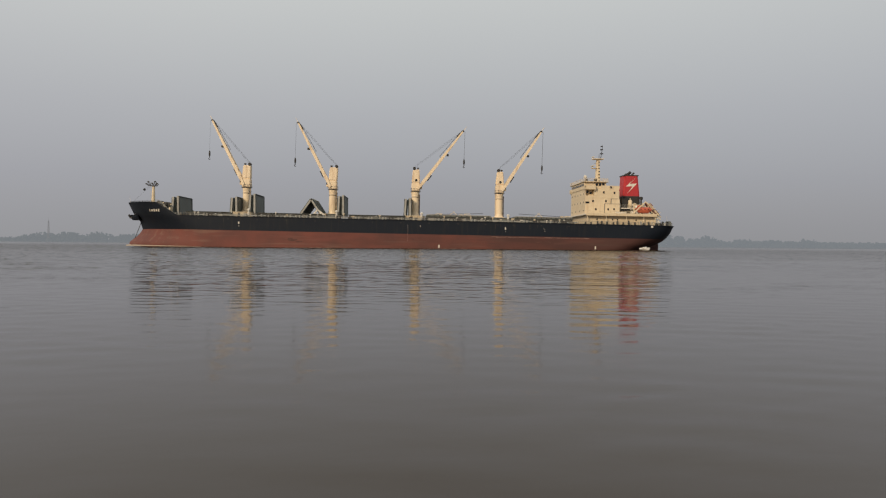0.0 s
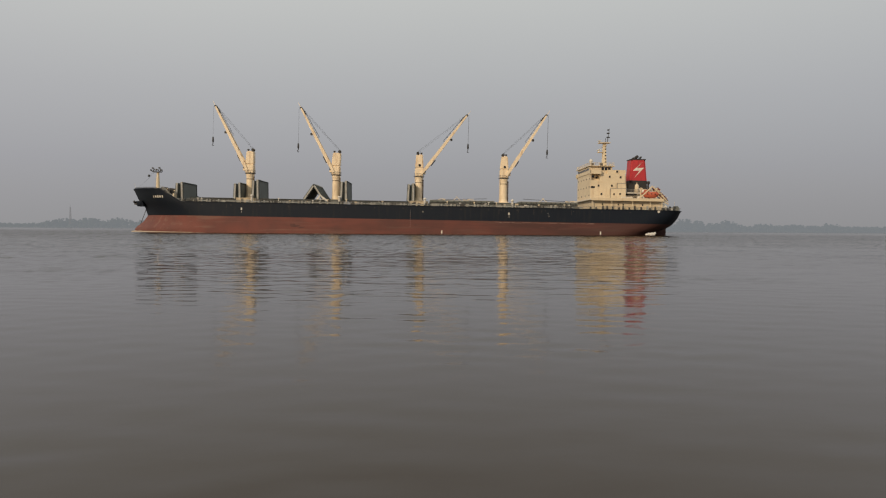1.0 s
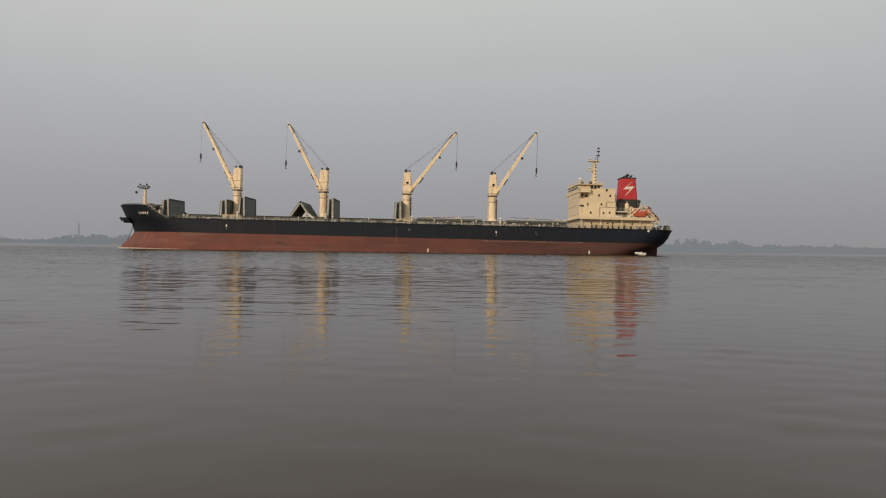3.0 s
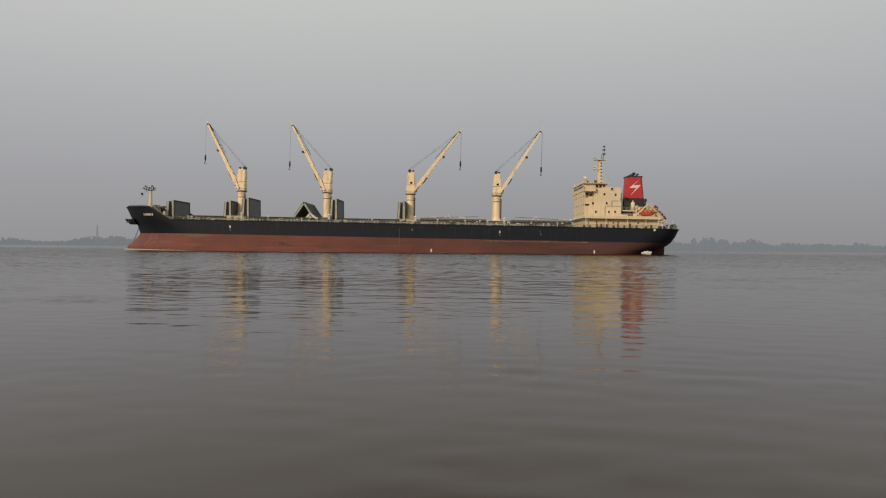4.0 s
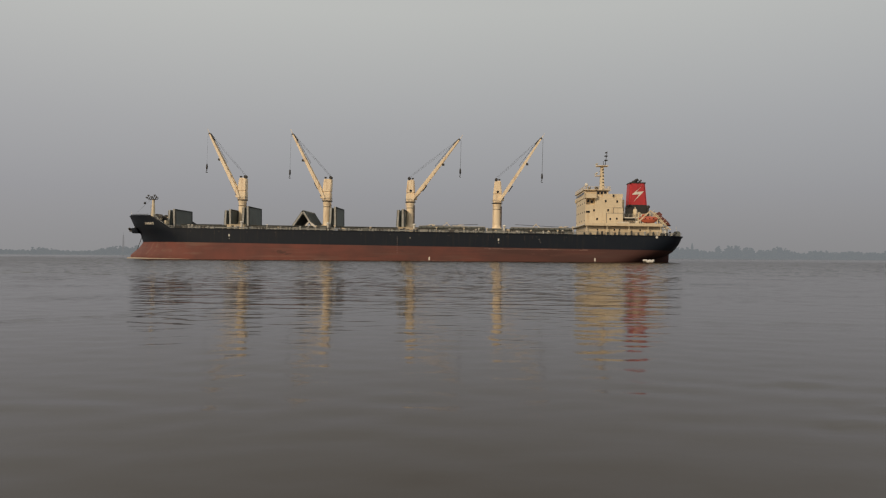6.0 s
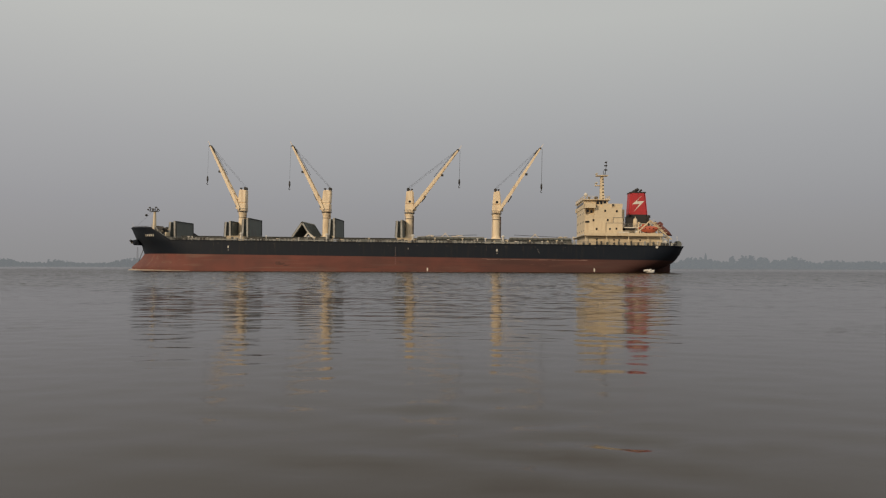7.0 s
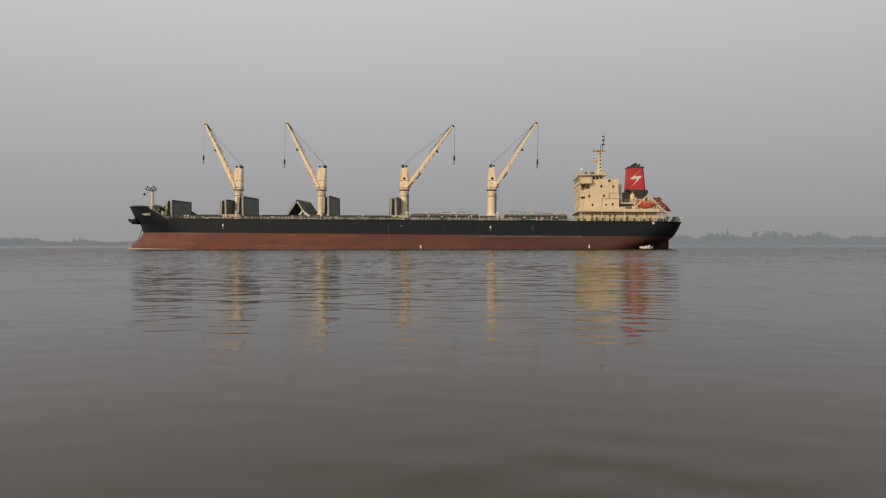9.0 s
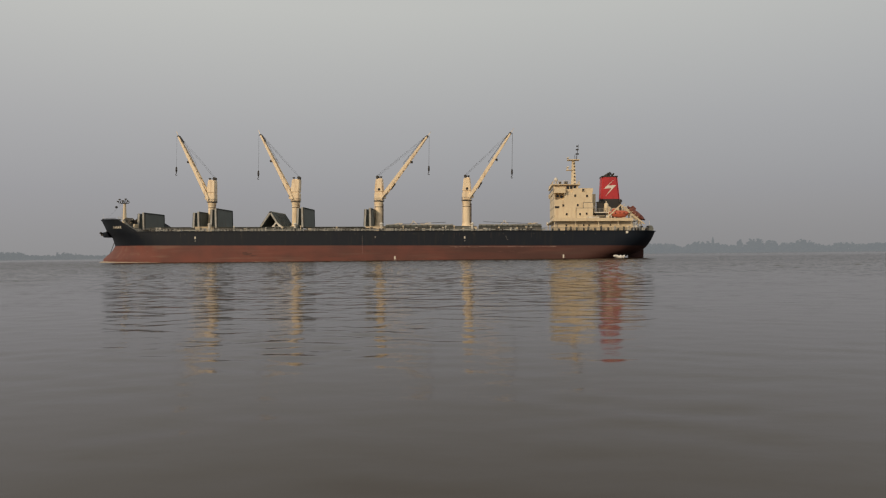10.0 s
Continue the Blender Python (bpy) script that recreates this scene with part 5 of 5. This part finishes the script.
    box(bm, 162.6, 166.0, -12.6, -11.4, 13.62, 14.5)
    part("deck_chest", bm, M_WHITE, ship, "pale chest on the boat deck")
    bm = B()
    tube(bm, (168.5, -9.6, 14.3), (170.2, -9.6, 14.3), 0.7, n=14)
    for x in (168.8, 169.9):
        box(bm, x - 0.1, x + 0.1, -10.1, -9.1, 13.6, 13.9)
    part("tank", bm, M_WHITE, ship, "white deck tank")
    rail([(165.2, -8.9, 16.12), (169.3, -8.9, 16.12), (169.3, -5.4, 16.12)], "railing", "casing railing", 1.0, 1.3)
    bm = B()
    box(bm, 166.2, 174.0, -5.7, -5.55, 14.2, 15.0)
    part("louvre", bm, M_DARK, ship, "dark louvre")


funnel()


def boat_hull(bm, length, w, h):
    """An enclosed lifeboat along x, keel at z = 0."""
    n, m = 18, 14
    rows = []
    for i in range(n + 1):
        u = -1 + 2 * i / n
        k = max(0.02, (1 - abs(u) ** 2.6)) ** 0.6
        row = []
        for j in range(m):
            a = 2 * math.pi * j / m
            cy, cz = math.sin(a), -math.cos(a)
            lift = 0.35 * h * abs(u) ** 3 if cz < 0 else 0
            row.append(bm.verts.new((u * length / 2, cy * w / 2 * k, h / 2 + cz * h / 2 * k ** 0.7 + lift)))
        rows.append(row)
    for a, b in zip(rows, rows[1:]):
        for j in range(m):
            jj = (j + 1) % m
            bm.faces.new((a[j], a[jj], b[jj], b[j]))
    bm.faces.new(rows[0][::-1])
    bm.faces.new(rows[-1])
    return bm


def lifeboat(name, m, length, w, h, label, mat):
    ob = thing(name, boat_hull(B(), length, w, h), mat, label, "lifeboat", smooth=True)
    ob.matrix_basis = TRIM @ m
    bm = B()
    taper(bm, (-length * 0.36, -length * 0.12, -w * 0.27, w * 0.27), (-length * 0.33, -length * 0.15, -w * 0.2, w * 0.2), h * 0.9, h * 1.25)
    part("coxswain_cabin", bm, mat, ob)
    for x in (-0.22, 0.0, 0.2):
        bm = B()
        box(bm, x * length - 0.15, x * length + 0.15, -w * 0.505, -w * 0.44, h * 0.56, h * 0.70)
        part("side_window", bm, M_GLASS, ob, "dark side window")
    for s in (-1, 1):
        bm = B()
        beam(bm, (-length * 0.38, s * w * 0.46, h * 0.5), (length * 0.38, s * w * 0.46, h * 0.5), 0.1, 0.1)
        part("rubbing_strake", bm, M_RUSTRED, ob)
    return ob


def stern_gear():
    bm = B()
    for x in (169.4, 174.2):                                   # davit frames for the side boat
        beam(bm, (x - 0.2, -10.6, 13.5), (x - 0.2, -10.6, 17.6), 0.3, 0.4)
        beam(bm, (x - 0.2, -10.6, 17.5), (x - 0.2, -12.4, 17.2), 0.3, 0.3)
    beam(bm, (167.9, -12.4, 13.7), (172.4, -12.4, 18.0), 0.3, 0.36)
    part("boat_davit", bm, M_CREAM, ship, "cream lifeboat davit arms")
    bm = B()
    beam(bm, (172.3, -12.4, 18.1), (177.4, -11.4, 13.6), 0.28, 0.3)
    beam(bm, (173.9, -12.2, 17.3), (178.2, -11.2, 13.0), 0.2, 0.22)
    for k in range(6):
        p = Vector((172.9 + 0.8 * k, -12.2, 17.7 - 0.72 * k))
        beam(bm, p, p + Vector((0.7, 0, 0.55)), 0.1, 0.1)
    part("davit_brace", bm, M_CREAM, ship, "cream lattice brace of the davit")
    for x in (169.2, 171.2, 174.9):
        bm = B()
        tube(bm, (x, -12.35, 13.62), (x, -12.35, 15.2), 0.09, n=6)
        tube(bm, (x, -12.35, 15.2), (x + 0.5, -12.35, 15.7), 0.09, n=6)
        part("davit_post", bm, M_DARK, ship)
    bm = B()
    for x in (170.6, 173.6):
        box(bm, x - 0.25, x + 0.25, -12.6, -10.6, 13.5, 14.15)
    part("boat_chock", bm, M_CREAM, ship)
    bm = B()                                                   # ramp of the stern boat
    for y in (-2.0, 2.0):
        beam(bm, (174.6, y, 18.4), (181.6, y, 12.7), 0.25, 0.35)
        for x, z in ((174.6, 18.4), (177.4, 16.2), (180.6, 13.6)):
            beam(bm, (x, y, DECK - 0.1), (x, y, z), 0.3, 0.3)
        beam(bm, (175.0, y, DECK), (180.4, y, 13.4), 0.2, 0.2)
    for k in range(5):
        x, z = 174.4 + k * 1.6, 18.7 - k * 1.29
        beam(bm, (x, -2, z), (x, 2, z), 0.2, 0.2)
    part("launch_ramp", bm, M_CREAM, ship, "sloping boat launching ramp")
    bm = B()
    lathe(bm, 173.6, -4.8, [(0.3, 13.6), (0.3, 19.3), (0.6, 19.4), (0.6, 20.1), (0.2, 20.3)], 10)
    part("searchlight", bm, M_DARK, ship, "dark searchlight post")
    # mooring deck aft
    for x, y, h, m in ((174.6, -12.6, 1.5, M_WHITE), (175.7, -12.3, 1.1, M_EDGE), (179.0, -10.6, 1.6, M_DARK), (179.9, -9.9, 1.2, M_WHITE),
                       (180.9, -9.6, 1.7, M_DARK), (181.7, -7.0, 1.4, M_EDGE), (182.2, -3.0, 1.6, M_DARK)):
        bm = B()
        lathe(bm, x, y, [(0.16, DECK - 0.2), (0.16, DECK + h - 0.4), (0.36, DECK + h - 0.35), (0.38, DECK + h - 0.1), (0.15, DECK + h)], 10)
        part("mushroom_vent", bm, m, ship, "small vent on the mooring deck")
    for x, y in ((177.4, -10.9), (181.2, -8.9)):
        bm = B()
        box(bm, x - 0.7, x + 0.7, y - 0.12, y + 0.12, DECK - 0.2, DECK + 0.75)
        for dx in (-0.4, 0.4):
            tube(bm, (x + dx, y, DECK), (x + dx, y, DECK + 0.95), 0.17, n=8)
        part("roller_fairlead", bm, M_DARK, ship, "dark roller fairlead")
    for x, y in ((178.0, -8.5), (179.4, -3.8), (181.8, -8.2)):
        bm = B()
        tube(bm, (x, y - 0.9, 11.1), (x, y + 0.9, 11.1), 0.6, n=14)
        for s in (-0.9, 0.9):
            tube(bm, (x, y + s - 0.06, 11.1), (x, y + s + 0.06, 11.1), 0.85, n=14)
        box(bm, x - 0.8, x + 0.8, y - 1, y + 1, DECK - 0.1, 10.7)
        part("mooring_winch", bm, M_WHITE if x < 179 else M_HATCH, ship, "mooring winch on the after deck")
    bm = B()
    taper(bm, (174.2, 177.5, -12.3, -10.2), (174.5, 177.1, -12.1, -10.4), 11.1, 12.1)
    tube(bm, (174.4, -11.25, 12.15), (177.2, -11.25, 12.15), 0.55, n=16)
    for x in (174.5, 177.2):
        for y in (-12.1, -10.4):
            tube(bm, (x, y, DECK - 0.1), (x, y, 11.2), 0.1, n=6)
    part("raft_canister", bm, M_WHITE, ship, "white life-raft rack")
    bm = B()
    tube(bm, (182.5, -6, DECK), (182.2, -6, 13.6), 0.06, 0.04, n=6)
    part("ensign_staff", bm, M_WHITE, ship, "thin white staff at the stern")
    rnd = random.Random(31)
    for i in range(16):                                        # drums, coils and bits along the deck edge
        x = 152.5 + i * 1.75 + rnd.uniform(-0.5, 0.5)
        y = -(half_breadth(x, DECK) - 1.3)
        h = rnd.uniform(0.7, 1.4)
        bm = B()
        lathe(bm, x, y, [(0.34, DECK - 0.12), (0.34, DECK + h * 0.5), (0.3, DECK + h), (0.12, DECK + h + 0.08)], 10)
        drum = thing("drum", bm, rnd.choice((M_DARK, M_DARK, M_EDGE, M_COAMING)), "weathered steel drum standing on deck beside the rail", "drum", "drums along the after deck")
        drum.matrix_basis = TRIM
    bm = B()
    for x in (180.6, 181.8):
        lathe(bm, x, -8.6, [(0.28, DECK - 0.1), (0.28, DECK + 0.8), (0.38, DECK + 0.85), (0.38, DECK + 1.0)], 10)
    part("bollard", bm, M_DARK, ship)


stern_gear()
lifeboat("lifeboat", pose(172.1, -11.7, 14.15), 6.0, 2.3, 2.2, "orange enclosed lifeboat in its davits", M_ORANGE)
lifeboat("free_fall_lifeboat", pose(178.6, 0, 15.2, 0, 39, 0), 7.0, 2.3, 2.0, "dull red free-fall lifeboat tilted on its ramp", M_DULLRED)


# ---------------------------------------------------------------- foam
# Pale crest at the bow; the thin run aft stands in for a scum line.
def bow_foam():
    bm = B()
    prev = None
    for i in range(221):
        x = -0.6 + 118 * i / 220
        k = min(1.0, (x + 0.6) / 30)
        z_l = 0.0114 * x
        y = -half_breadth(max(x, 0.6), z_l + 0.1)
        h = (0.52 * (1 - k) ** 0.8 + 0.06 * k * max(0, 0.3 + noise.noise(Vector((x * 0.07, 2, 0))))) * (1 + 0.4 * noise.noise(Vector((x * 0.9, 0, 0))))
        w = 0.9 * (1 - 0.55 * k)
        cur = [bm.verts.new((x, y + 0.3, 0.02 + h)), bm.verts.new((x, y - w * 0.4, 0.02 + h * 0.9)), bm.verts.new((x, y - w, -0.05))]
        if prev:
            for a in range(2):
                bm.faces.new((prev[a], cur[a], cur[a + 1], prev[a + 1]))
        prev = cur
    return thing("bow_wave", bm, M_SCUM, "low crest of silty current along the hull, painted pale as if sunlit", "wave", smooth=True)


bow_foam()
foam = []
# foam moved outboard along the camera's line of sight so that sunlight reaches it
for k, (x, y, r, sx, sz) in enumerate(((170.5, -14.8, 0.7, 1.0, 0.75), (171.5, -14.9, 0.9, 0.9, 0.95), (172.4, -15.0, 0.75, 1.0, 0.9))):
    bm = B()
    for j in range(6):
        blob(bm, (random.uniform(-0.6, 0.6) * sx, random.uniform(-0.3, 0.3), random.uniform(-0.2, 0.4) * sz), r * random.uniform(0.4, 0.75), sx, 1, sz, 0.6, 2, k * 9 + j)
    ob = thing("foam", bm, M_FOAM, "white foam off the ship's side, set out from the propeller to catch the sun", "foam", "foam at the stern", smooth=True)
    ob.location = (x, y, 0.25)
    foam.append(ob)


# ---------------------------------------------------------------- what moves
def motions():
    water = bpy.data.objects["water"]
    walk(water, [(0, pose(0, 0, 0)), (5, pose(2.6, 0, 0)), (10, pose(5.2, 0, 0))])
    for k, ob in enumerate(foam):
        x, y, z = ob.location
        walk(ob, [(t * 0.5, pose(x + 0.12 * math.sin(t * 1.9 + k), y, z + 0.16 * math.sin(t * 2.3 + k * 1.7), 0, 0, 12 * math.sin(t * 1.3 + k))) for t in range(21)])


motions()
